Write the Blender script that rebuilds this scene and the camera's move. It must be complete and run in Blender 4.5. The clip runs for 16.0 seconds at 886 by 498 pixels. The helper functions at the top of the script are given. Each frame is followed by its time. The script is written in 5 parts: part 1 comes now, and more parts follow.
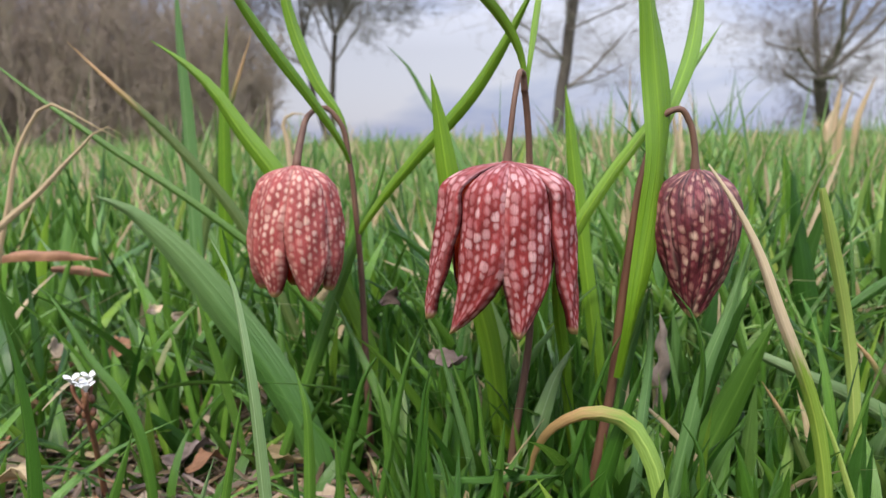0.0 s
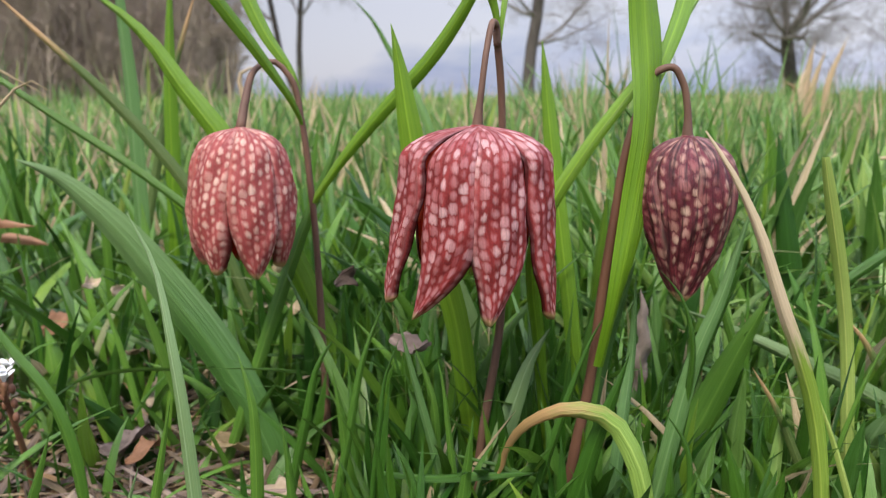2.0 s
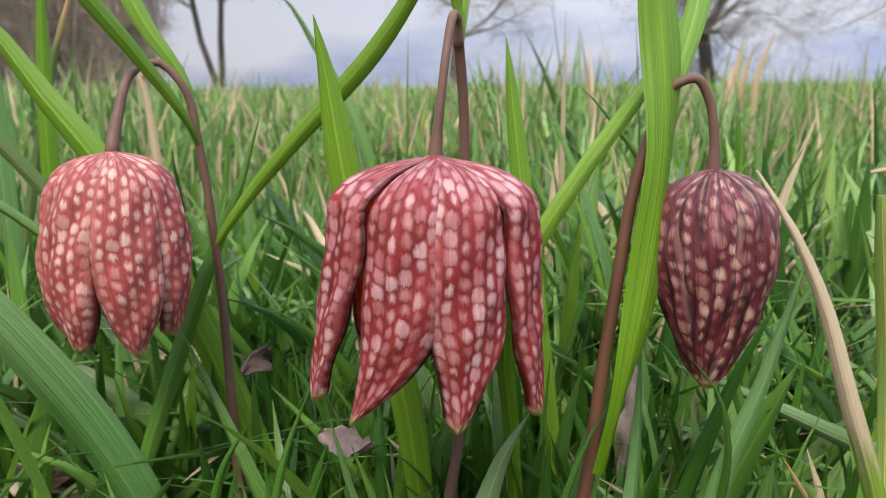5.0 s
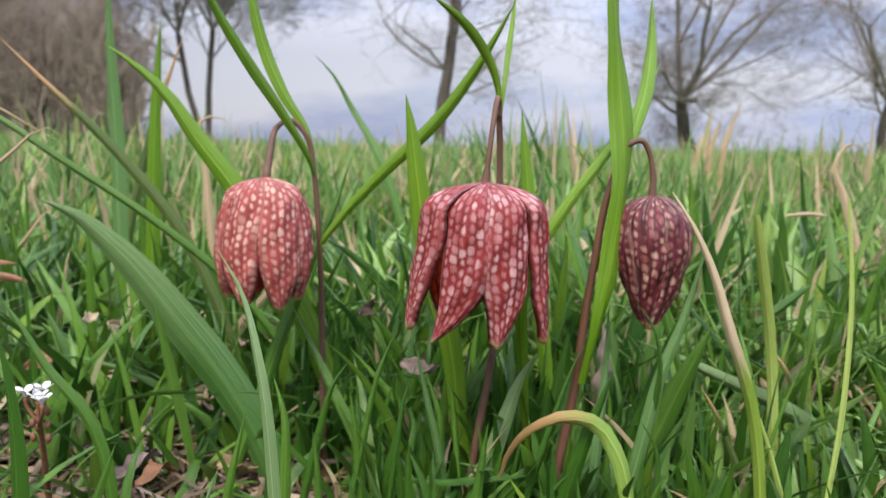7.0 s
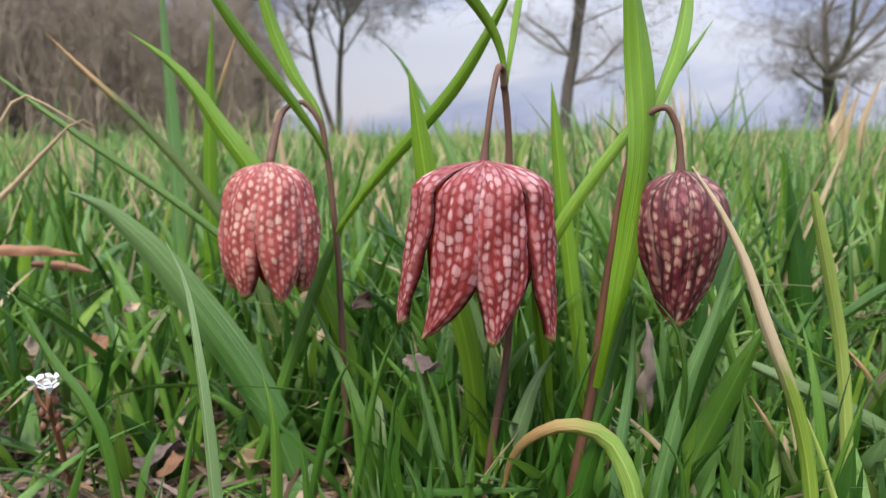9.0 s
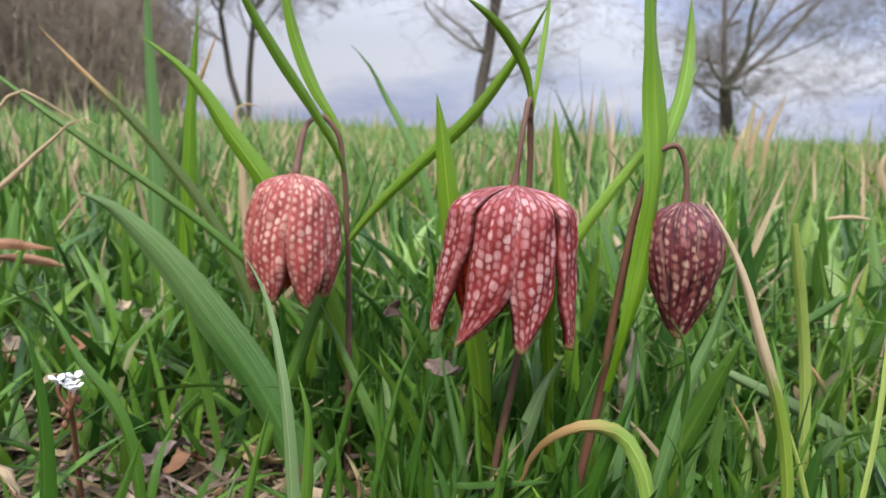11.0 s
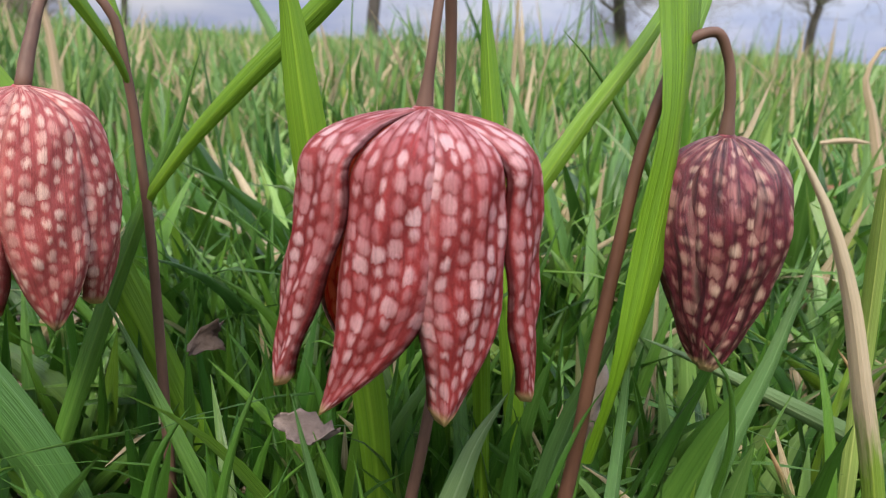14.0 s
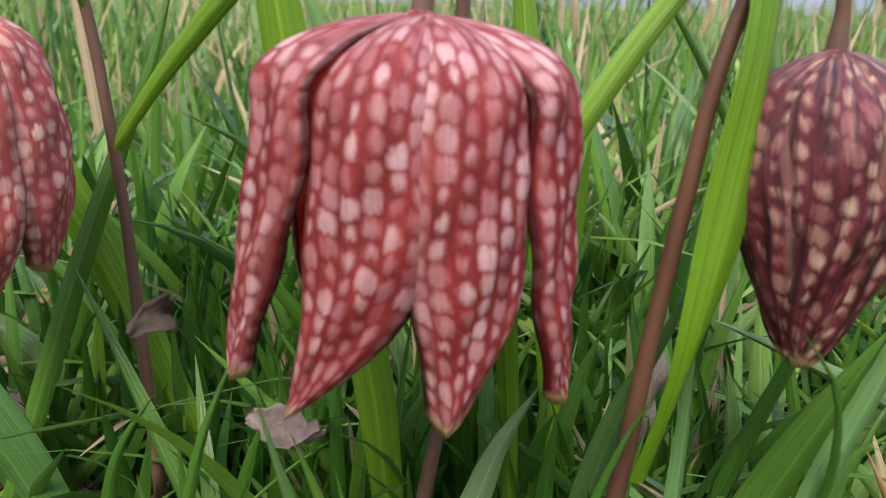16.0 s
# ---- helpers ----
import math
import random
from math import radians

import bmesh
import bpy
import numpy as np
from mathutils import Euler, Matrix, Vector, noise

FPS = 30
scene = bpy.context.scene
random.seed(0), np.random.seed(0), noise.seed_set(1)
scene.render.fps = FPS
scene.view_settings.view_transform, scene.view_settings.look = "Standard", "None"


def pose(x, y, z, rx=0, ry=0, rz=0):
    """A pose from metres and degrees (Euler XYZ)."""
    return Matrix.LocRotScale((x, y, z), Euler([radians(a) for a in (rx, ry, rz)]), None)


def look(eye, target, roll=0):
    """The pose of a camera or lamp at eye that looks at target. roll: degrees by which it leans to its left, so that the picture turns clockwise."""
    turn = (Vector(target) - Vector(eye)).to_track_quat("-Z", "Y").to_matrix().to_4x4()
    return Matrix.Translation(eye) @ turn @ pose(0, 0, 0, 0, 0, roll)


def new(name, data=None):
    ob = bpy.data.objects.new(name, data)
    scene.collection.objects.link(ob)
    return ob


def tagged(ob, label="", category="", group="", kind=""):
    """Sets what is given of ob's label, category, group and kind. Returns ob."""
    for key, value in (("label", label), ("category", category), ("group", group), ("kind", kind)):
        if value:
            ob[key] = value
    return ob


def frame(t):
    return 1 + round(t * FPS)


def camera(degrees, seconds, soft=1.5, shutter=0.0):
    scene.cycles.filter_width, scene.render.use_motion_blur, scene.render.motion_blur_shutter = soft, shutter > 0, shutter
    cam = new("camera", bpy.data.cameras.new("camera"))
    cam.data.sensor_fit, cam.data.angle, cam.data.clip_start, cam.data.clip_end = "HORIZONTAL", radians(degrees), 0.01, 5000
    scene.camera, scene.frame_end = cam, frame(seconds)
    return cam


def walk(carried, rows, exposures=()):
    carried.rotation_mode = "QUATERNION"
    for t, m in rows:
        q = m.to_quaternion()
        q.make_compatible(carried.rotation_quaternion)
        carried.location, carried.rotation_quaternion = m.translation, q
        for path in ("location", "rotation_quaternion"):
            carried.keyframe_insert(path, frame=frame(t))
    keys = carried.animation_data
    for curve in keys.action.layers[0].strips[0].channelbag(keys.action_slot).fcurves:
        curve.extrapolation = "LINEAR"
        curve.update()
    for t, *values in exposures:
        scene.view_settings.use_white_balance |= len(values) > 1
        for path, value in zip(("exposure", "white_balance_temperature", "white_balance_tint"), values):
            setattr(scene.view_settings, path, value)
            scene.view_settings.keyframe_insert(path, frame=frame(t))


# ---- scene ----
cam = camera(61.3, 16.0, soft=0.95)
cam.data.dof.use_dof, cam.data.dof.focus_distance, cam.data.dof.aperture_fstop = True, 0.120, 42.0
PATH = [
    (0, (-0.01927, -0.17034, 0.10938), (-0.01799, -0.12085, 0.10241), -1.18),
    (0.5, (-0.02238, -0.16936, 0.10932), (-0.02083, -0.11991, 0.10210), -0.75),
    (1, (-0.02134, -0.17040, 0.10961), (-0.01954, -0.12103, 0.10189), -0.78),
    (1.5, (-0.01621, -0.17071, 0.10833), (-0.01499, -0.12146, 0.09980), 0.01),
    (2, (-0.01718, -0.15100, 0.11001), (-0.01391, -0.10206, 0.10027), -0.71),
    (2.5, (-0.01442, -0.12144, 0.10666), (-0.00846, -0.07300, 0.09581), -0.62),
    (3, (-0.01542, -0.11074, 0.10706), (-0.00776, -0.06259, 0.09597), -0.80),
    (3.5, (-0.01375, -0.10682, 0.10799), (-0.00585, -0.05869, 0.09700), -0.33),
    (4, (-0.01170, -0.10441, 0.11223), (-0.00406, -0.05621, 0.10135), -0.67),
    (4.5, (-0.01276, -0.10566, 0.11401), (-0.00550, -0.05738, 0.10323), -0.66),
    (5, (-0.01662, -0.10853, 0.11445), (-0.00870, -0.06026, 0.10408), -0.51),
    (5.2, (-0.01993, -0.11250, 0.11494), (-0.01153, -0.06423, 0.10497), -1.00),
    (7.3, (-0.04450, -0.17944, 0.11147), (-0.03515, -0.13076, 0.10498), 1.28),
    (7.5, (-0.04426, -0.17769, 0.10813), (-0.03517, -0.12903, 0.10104), 1.03),
    (8, (-0.03398, -0.16988, 0.10461), (-0.02672, -0.12097, 0.09717), 0.25),
    (8.5, (-0.01864, -0.16397, 0.10610), (-0.01541, -0.11453, 0.09942), -0.31),
    (9, (-0.01208, -0.16317, 0.10986), (-0.01114, -0.11371, 0.10257), -0.60),
    (9.2, (-0.01265, -0.16330, 0.11234), (-0.01150, -0.11387, 0.10494), -0.61),
    (11.3, (-0.04422, -0.17557, 0.11694), (-0.03578, -0.12692, 0.10907), 2.77),
    (11.5, (-0.04468, -0.17024, 0.11661), (-0.03527, -0.12184, 0.10832), 3.10),
    (12, (-0.04091, -0.13269, 0.11537), (-0.02953, -0.08508, 0.10519), 2.70),
    (12.5, (-0.04054, -0.11621, 0.11761), (-0.02739, -0.06935, 0.10614), 2.62),
    (13, (-0.03565, -0.11073, 0.11703), (-0.02174, -0.06423, 0.10502), 2.88),
    (13.5, (-0.02928, -0.10285, 0.11465), (-0.01526, -0.05661, 0.10181), 2.74),
    (14, (-0.02370, -0.09296, 0.11270), (-0.01020, -0.04665, 0.09956), 2.54),
    (14.5, (-0.02048, -0.08501, 0.11349), (-0.00793, -0.03875, 0.09929), 1.82),
    (15, (-0.01706, -0.07526, 0.11323), (-0.00445, -0.02911, 0.09869), 0.78),
    (15.5, (-0.01303, -0.07138, 0.10892), (-0.00174, -0.02492, 0.09429), 1.42),
    (16, (-0.01277, -0.07257, 0.10540), (-0.00277, -0.02603, 0.09012), 1.66),
]
walk(cam, [(t, look(eye, target, roll)) for t, eye, target, roll in PATH])

# ---- sky and light: a bright, thinly overcast spring day ----
SUN_UP, SUN_ROUND = radians(52), radians(205)
world = bpy.data.worlds.new("sky")
scene.world = world
world.use_nodes = True
wn, wl = world.node_tree.nodes, world.node_tree.links
sky = wn.new("ShaderNodeTexSky")
sky.sky_type, sky.sun_disc, sky.sun_elevation, sky.sun_rotation = "NISHITA", False, SUN_UP, SUN_ROUND
sky.air_density, sky.dust_density = 1.0, 2.0
wc = wn.new("ShaderNodeTexCoord")
wm = wn.new("ShaderNodeMapping")
wm.inputs["Scale"].default_value, wm.inputs["Location"].default_value = (1.0, 1.0, 3.2), (1.3, 0.4, 0.2)
wt = wn.new("ShaderNodeTexNoise")
wt.inputs["Scale"].default_value, wt.inputs["Detail"].default_value, wt.inputs["Roughness"].default_value = 2.6, 5.0, 0.55
wr = wn.new("ShaderNodeValToRGB")
wr.color_ramp.elements[0].position, wr.color_ramp.elements[0].color = 0.42, (3.0, 3.45, 5.4, 1)
wr.color_ramp.elements[1].position, wr.color_ramp.elements[1].color = 0.60, (5.8, 5.8, 6.7, 1)
wx = wn.new("ShaderNodeMix")
wx.data_type = "RGBA"
wx.inputs[0].default_value = 0.8
wl.new(wc.outputs["Generated"], wm.inputs["Vector"])
wl.new(wm.outputs["Vector"], wt.inputs["Vector"])
wl.new(wt.outputs["Fac"], wr.inputs["Fac"])
wl.new(sky.outputs["Color"], wx.inputs[6])
wl.new(wr.outputs["Color"], wx.inputs[7])
# an overcast dome: up to three times as bright overhead as at the skyline
wz = wn.new("ShaderNodeSeparateXYZ")
wl.new(wc.outputs["Generated"], wz.inputs[0])
wd = wn.new("ShaderNodeMapRange")
wd.inputs["From Min"].default_value, wd.inputs["From Max"].default_value = 0.12, 0.9
wd.inputs["To Min"].default_value, wd.inputs["To Max"].default_value = 0.95, 4.0
wl.new(wz.outputs["Z"], wd.inputs["Value"])
wv = wn.new("ShaderNodeVectorMath")
wv.operation = "SCALE"
wl.new(wx.outputs[2], wv.inputs[0])
# and somewhat brighter towards the east, where the cloud is thin
we = wn.new("ShaderNodeMapRange")
we.inputs["From Min"].default_value, we.inputs["From Max"].default_value = -0.6, 0.6
we.inputs["To Min"].default_value, we.inputs["To Max"].default_value = 0.68, 1.08
wl.new(wz.outputs["X"], we.inputs["Value"])
wp = wn.new("ShaderNodeMath")
wp.operation = "MULTIPLY"
wl.new(wd.outputs["Result"], wp.inputs[0])
wl.new(we.outputs["Result"], wp.inputs[1])
wl.new(wp.outputs[0], wv.inputs["Scale"])
wl.new(wv.outputs["Vector"], wn["Background"].inputs["Color"])
wn["Background"].inputs["Strength"].default_value = 0.1
sun = new("sun", bpy.data.lights.new("sun", "SUN"))
sun.data.energy, sun.data.angle, sun.data.color = 3.2, radians(22), (1.0, 0.93, 0.80)
sun_way = Vector((math.sin(SUN_ROUND) * math.cos(SUN_UP), math.cos(SUN_ROUND) * math.cos(SUN_UP), math.sin(SUN_UP)))
sun.matrix_world = look(sun_way * 20, (0, 0, 0))
scene.view_settings.exposure = 0.57


# ---- materials ----
class Nodes:
    """A node material under construction."""

    def __init__(self, name):
        self.mat = bpy.data.materials.new(name)
        self.mat.use_nodes = True
        self.n, self.l = self.mat.node_tree.nodes, self.mat.node_tree.links
        self.bsdf, self.out = self.n["Principled BSDF"], self.n["Material Output"]

    def add(self, kind, **values):
        node = self.n.new("ShaderNode" + kind)
        for key, value in values.items():
            node.inputs[key.replace("_", " ")].default_value = value
        return node

    def wire(self, a, b):
        self.l.new(a, b)

    def ramp(self, fac, *stops):
        node = self.n.new("ShaderNodeValToRGB")
        e = node.color_ramp.elements
        while len(e) < len(stops):
            e.new(0.5)
        for el, (p, c) in zip(e, stops):
            el.position, el.color = p, (*c, 1) if len(c) == 3 else c
        self.wire(fac, node.inputs["Fac"])
        return node.outputs["Color"]

    def mix(self, fac, a, b, mode="MIX"):
        node = self.n.new("ShaderNodeMix")
        node.data_type, node.blend_type = "RGBA", mode
        for sock, v in ((0, fac), (6, a), (7, b)):
            if isinstance(v, (float, int)):
                node.inputs[sock].default_value = v
            elif isinstance(v, tuple):
                node.inputs[sock].default_value = (*v, 1)
            else:
                self.wire(v, node.inputs[sock])
        return node.outputs[2]

    def math(self, op, a, b=0.0):
        node = self.n.new("ShaderNodeMath")
        node.operation = op
        for i, v in enumerate((a, b)):
            if isinstance(v, (float, int)):
                node.inputs[i].default_value = v
            else:
                self.wire(v, node.inputs[i])
        return node.outputs[0]

    def uv(self, sx, sy):
        t = self.n.new("ShaderNodeTexCoord")
        m = self.n.new("ShaderNodeMapping")
        m.inputs["Scale"].default_value = (sx, sy, 1)
        self.wire(t.outputs["UV"], m.inputs["Vector"])
        return m.outputs["Vector"]

    def obj(self, s, uneven=(1, 1, 1)):
        t = self.n.new("ShaderNodeTexCoord")
        m = self.n.new("ShaderNodeMapping")
        m.inputs["Scale"].default_value = tuple(s * u for u in uneven)
        self.wire(t.outputs["Object"], m.inputs["Vector"])
        return m.outputs["Vector"]

    def noise(self, vector, scale=1.0, detail=4.0, rough=0.55):
        node = self.add("TexNoise", Scale=scale, Detail=detail, Roughness=rough)
        self.wire(vector, node.inputs["Vector"])
        return node.outputs["Fac"]

    def bump(self, height, strength, distance):
        node = self.add("Bump", Strength=strength, Distance=distance)
        self.wire(height, node.inputs["Height"])
        self.wire(node.outputs["Normal"], self.bsdf.inputs["Normal"])
        return node.outputs["Normal"]

    def finish(self, color, rough=0.5, thin=0.0, spec=0.4):
        """thin: the share of light that a thin leaf lets through."""
        self.wire(color, self.bsdf.inputs["Base Color"])
        self.bsdf.inputs["Roughness"].default_value = rough
        self.bsdf.inputs["Specular IOR Level"].default_value = spec
        if thin:
            t, m = self.n.new("ShaderNodeBsdfTranslucent"), self.n.new("ShaderNodeMixShader")
            self.wire(color, t.inputs["Color"])
            m.inputs[0].default_value = thin
            self.wire(self.bsdf.outputs[0], m.inputs[1])
            self.wire(t.outputs[0], m.inputs[2])
            self.wire(m.outputs[0], self.out.inputs["Surface"])
        return self.mat


def leaf_material(name, dark, light, tip=None, vary="object", rough=0.42, thin=0.3, spec=0.45, stripes=5.0, straw=0.0):
    """Long leaves: fine parallel veins, blotches, paler and darker individuals, and a withered tip or painted sheen
    where there is one.
    """
    k = Nodes(name)
    if vary == "object":
        rnd = k.n.new("ShaderNodeObjectInfo").outputs["Random"]
    else:
        rnd = k.n.new("ShaderNodeNewGeometry").outputs["Random Per Island"]
    veins = k.ramp(k.noise(k.uv(stripes, 0.3), 2.0, 3.0, 0.65), (0.32, (0, 0, 0)), (0.68, (1, 1, 1)))
    blot = k.noise(k.uv(1.3, 7.0), 1.6, 4.0, 0.6)
    base = k.ramp(rnd, (0.0, dark), (1.0, light))
    if vary == "island":
        hue = k.math("FRACT", k.math("MULTIPLY", rnd, 7.3))
        base = k.mix(k.ramp(hue, (0.55, (0, 0, 0)), (0.8, (0.75, 0.75, 0.75))), base, k.mix(1.0, base, (1.0, 1.0, 1.5), "MULTIPLY"))
        base = k.mix(k.ramp(hue, (0.0, (0.8, 0.8, 0.8)), (0.2, (0, 0, 0))), base, k.mix(1.0, base, (1.5, 1.12, 0.8), "MULTIPLY"))
    base = k.mix(k.math("MULTIPLY", veins, 0.55), k.mix(1.0, base, (0.8, 0.84, 0.8), "MULTIPLY"), k.mix(1.0, base, (1.55, 1.4, 1.5), "MULTIPLY"))
    base = k.mix(k.math("MULTIPLY", blot, 0.5), base, k.mix(1.0, base, (0.62, 0.7, 0.6), "MULTIPLY"))
    sep = k.n.new("ShaderNodeSeparateXYZ")
    k.wire(k.uv(1, 1), sep.inputs[0])
    rib = k.ramp(k.math("ABSOLUTE", k.math("SUBTRACT", sep.outputs[0], 0.5)), (0.02, (0.6, 0.6, 0.6)), (0.07, (0, 0, 0)))
    base = k.mix(rib, base, k.mix(1.0, base, (1.7, 1.45, 1.9), "MULTIPLY"))
    if straw:
        pale = k.ramp(k.math("FRACT", k.math("MULTIPLY", rnd, 17.0)), (0.0, (1, 1, 1)), (straw, (1, 1, 1)), (min(1.0, straw + 0.01), (0, 0, 0)))
        base = k.mix(pale, base, k.ramp(veins, (0.3, (0.33, 0.24, 0.12)), (0.7, (0.56, 0.46, 0.3))))
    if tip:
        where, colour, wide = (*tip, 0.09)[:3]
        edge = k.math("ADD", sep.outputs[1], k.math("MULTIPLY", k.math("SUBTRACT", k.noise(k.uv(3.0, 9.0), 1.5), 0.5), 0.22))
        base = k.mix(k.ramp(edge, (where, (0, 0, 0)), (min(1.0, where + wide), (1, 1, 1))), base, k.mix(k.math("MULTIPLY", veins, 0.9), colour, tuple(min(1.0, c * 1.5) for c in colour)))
    k.bump(veins, 0.5, 0.0005)
    return k.finish(base, rough, thin, spec)


def tepal_material(name, ground, net, cell, cell2, columns, rows, seed=0.0, thin=0.4, dark=0.0, size=0.42, share=0.5):
    """A chequered tepal: soft round pale spots in rows along the veins on red, a broken darker network between them, fine grain and veins."""
    k = Nodes(name)
    rnd = k.n.new("ShaderNodeObjectInfo").outputs["Random"]
    tc = k.n.new("ShaderNodeTexCoord")
    sep = k.n.new("ShaderNodeSeparateXYZ")
    k.wire(tc.outputs["UV"], sep.inputs[0])
    u, v = sep.outputs[0], sep.outputs[1]
    wob = k.math("SUBTRACT", k.noise(k.uv(2.2, 4.5), 1.0, 2.0), 0.5)
    fine = k.math("SUBTRACT", k.noise(k.uv(13.0, 22.0), 1.0, 3.0, 0.6), 0.5)
    shift = k.math("ADD", k.math("MULTIPLY", wob, 1.0), k.math("MULTIPLY", fine, 0.34))
    # columns of cells along the veins, each column shifted against the next
    x = k.math("ADD", k.math("ADD", k.math("MULTIPLY", u, columns), k.math("MULTIPLY", shift, 1.0)), k.math("ADD", k.math("MULTIPLY", rnd, 91.0), seed + 50.0))
    column = k.math("FLOOR", x)
    hop = k.n.new("ShaderNodeTexWhiteNoise")
    hop.noise_dimensions = "1D"
    k.wire(column, hop.inputs["W"])
    y = k.math("ADD", k.math("ADD", k.math("MULTIPLY", k.math("POWER", v, 1.15), rows), k.math("MULTIPLY", k.math("ADD", k.math("MULTIPLY", wob, 2.0), fine), 0.55)), k.math("ADD", k.math("MULTIPLY", k.math("MODULO", column, 2.0), 0.5), k.math("MULTIPLY", hop.outputs["Value"], 0.3)))
    com = k.n.new("ShaderNodeCombineXYZ")
    k.wire(column, com.inputs[0])
    k.wire(k.math("FLOOR", y), com.inputs[1])
    chance = k.n.new("ShaderNodeTexWhiteNoise")
    chance.noise_dimensions = "2D"
    k.wire(com.outputs[0], chance.inputs["Vector"])
    csep = k.n.new("ShaderNodeSeparateColor")
    k.wire(chance.outputs["Color"], csep.inputs[0])
    fx, fy = k.math("SUBTRACT", k.math("FRACT", x), 0.5), k.math("SUBTRACT", k.math("FRACT", y), 0.5)
    dx = k.math("ADD", fx, k.math("MULTIPLY", k.math("SUBTRACT", csep.outputs[2], 0.5), 0.22))
    dy = k.math("MULTIPLY", k.math("ADD", fy, k.math("MULTIPLY", k.math("SUBTRACT", csep.outputs[0], 0.5), 0.18)), 0.86)
    centre = k.math("SQRT", k.math("ADD", k.math("MULTIPLY", dx, dx), k.math("MULTIPLY", dy, dy)))
    rim = k.math("SUBTRACT", 0.5, k.math("MAXIMUM", k.math("ABSOLUTE", fx), k.math("ABSOLUTE", fy)))
    grain = k.noise(k.uv(40.0, 56.0), 1.0, 5.0, 0.78)
    rough = k.math("SUBTRACT", grain, 0.5)
    # each spot has its own size and its own paleness; in some stretches they barely stand out
    far = k.math("ADD", centre, k.math("MULTIPLY", k.math("SUBTRACT", csep.outputs[0], 0.5), 0.26))
    far = k.math("ADD", far, k.math("MULTIPLY", rough, 0.42))
    spot = k.ramp(far, (size - 0.26, (1, 1, 1)), (size - 0.1, (0.82, 0.82, 0.82)), (size + 0.01, (0.4, 0.4, 0.4)), (size + 0.13, (0, 0, 0)))
    region = k.noise(k.uv(1.2, 2.6), 1.0, 2.0)
    rank = k.math("ADD", k.math("MULTIPLY", csep.outputs[1], 0.7), k.math("MULTIPLY", k.math("SUBTRACT", region, 0.5), 1.6))
    own = k.math("MULTIPLY", k.math("SUBTRACT", k.math("FRACT", k.math("MULTIPLY", rnd, 37.0)), 0.5), 0.35)
    pale = k.ramp(k.math("ADD", k.math("ADD", rank, own), share - 0.35), (0.0, (0, 0, 0)), (0.95, (1, 1, 1)))
    tone = k.mix(pale, cell2, cell)
    tint = k.noise(k.uv(2.6, 4.2), 1.0, 5.0, 0.7)
    ground_tone = k.mix(k.ramp(tint, (0.32, (0, 0, 0)), (0.68, (1, 1, 1))), tuple(c * 0.62 for c in ground), tuple(min(1.0, c * q) for c, q in zip(ground, (1.4, 1.6, 1.55))))
    base = k.mix(k.math("MULTIPLY", spot, k.math("ADD", k.math("MULTIPLY", pale, 0.5), 0.42)), ground_tone, tone)
    lace = k.ramp(k.math("ADD", rim, k.math("MULTIPLY", rough, 0.16)), (0.0, (1, 1, 1)), (0.08, (0.3, 0.3, 0.3)), (0.15, (0, 0, 0)))
    lace = k.math("MULTIPLY", lace, k.ramp(k.noise(k.uv(4.0, 6.0), 1.0, 3.0, 0.6), (0.36, (0.0, 0.0, 0.0)), (0.66, (0.45, 0.45, 0.45))))
    base = k.mix(lace, base, net)
    speck = k.ramp(k.noise(k.uv(64.0, 90.0), 1.0, 4.0, 0.85), (0.38, (0.5, 0.5, 0.5)), (0.54, (0, 0, 0)))
    base = k.mix(speck, base, k.mix(0.5, base, net))
    glint = k.ramp(k.noise(k.uv(58.0, 70.0), 1.3, 4.0, 0.85), (0.52, (0, 0, 0)), (0.70, (0.4, 0.4, 0.4)))
    base = k.mix(glint, base, k.mix(0.35, base, cell))
    lines = k.noise(k.uv(22.0, 1.4), 1.0, 4.0, 0.65)
    base = k.mix(k.math("MULTIPLY", k.ramp(lines, (0.5, (0, 0, 0)), (0.60, (1, 1, 1))), 0.15 if dark else 0.35), base, k.mix(1.0, base, (0.6, 0.5, 0.52), "MULTIPLY"))
    # pale streaks run out from the stalk over the shoulder
    streak = k.math("MULTIPLY", k.ramp(v, (0.05, (0.8, 0.8, 0.8)), (0.24, (0, 0, 0))), k.ramp(k.noise(k.uv(9.0, 1.2), 1.0, 2.0), (0.48, (0, 0, 0)), (0.62, (1, 1, 1))))
    base = k.mix(streak, base, k.mix(0.5, base, cell))
    if dark:
        patch = k.ramp(k.noise(k.uv(3.6, 1.9), 1.3, 3.0, 0.6), (0.47, (0, 0, 0)), (0.62, (1, 1, 1)))
        base = k.mix(k.math("MULTIPLY", patch, dark), base, tuple(c * 0.8 for c in net))
    veil = k.math("ADD", k.math("ABSOLUTE", u), k.math("MULTIPLY", rough, 0.05))
    base = k.mix(k.ramp(veil, (0.76, (0, 0, 0)), (0.85, (0.45, 0.45, 0.45)), (0.93, (0, 0, 0))), base, k.mix(0.3, base, cell))
    # shade of the groove between tepals, painted as a dark margin
    base = k.mix(k.ramp(veil, (0.92, (0, 0, 0)), (0.97, (0.85, 0.85, 0.85))), base, tuple(c * 0.7 for c in net))
    base = k.mix(k.ramp(k.math("ADD", v, k.math("MULTIPLY", rough, 0.03)), (0.955, (0, 0, 0)), (0.985, (1, 1, 1))), base, (0.62, 0.45, 0.20))
    h = k.math("ADD", k.math("MULTIPLY", spot, 0.35), k.math("ADD", k.math("MULTIPLY", lines, 0.7), k.math("MULTIPLY", grain, 0.6)))
    k.bump(h, 0.6, 0.0006)
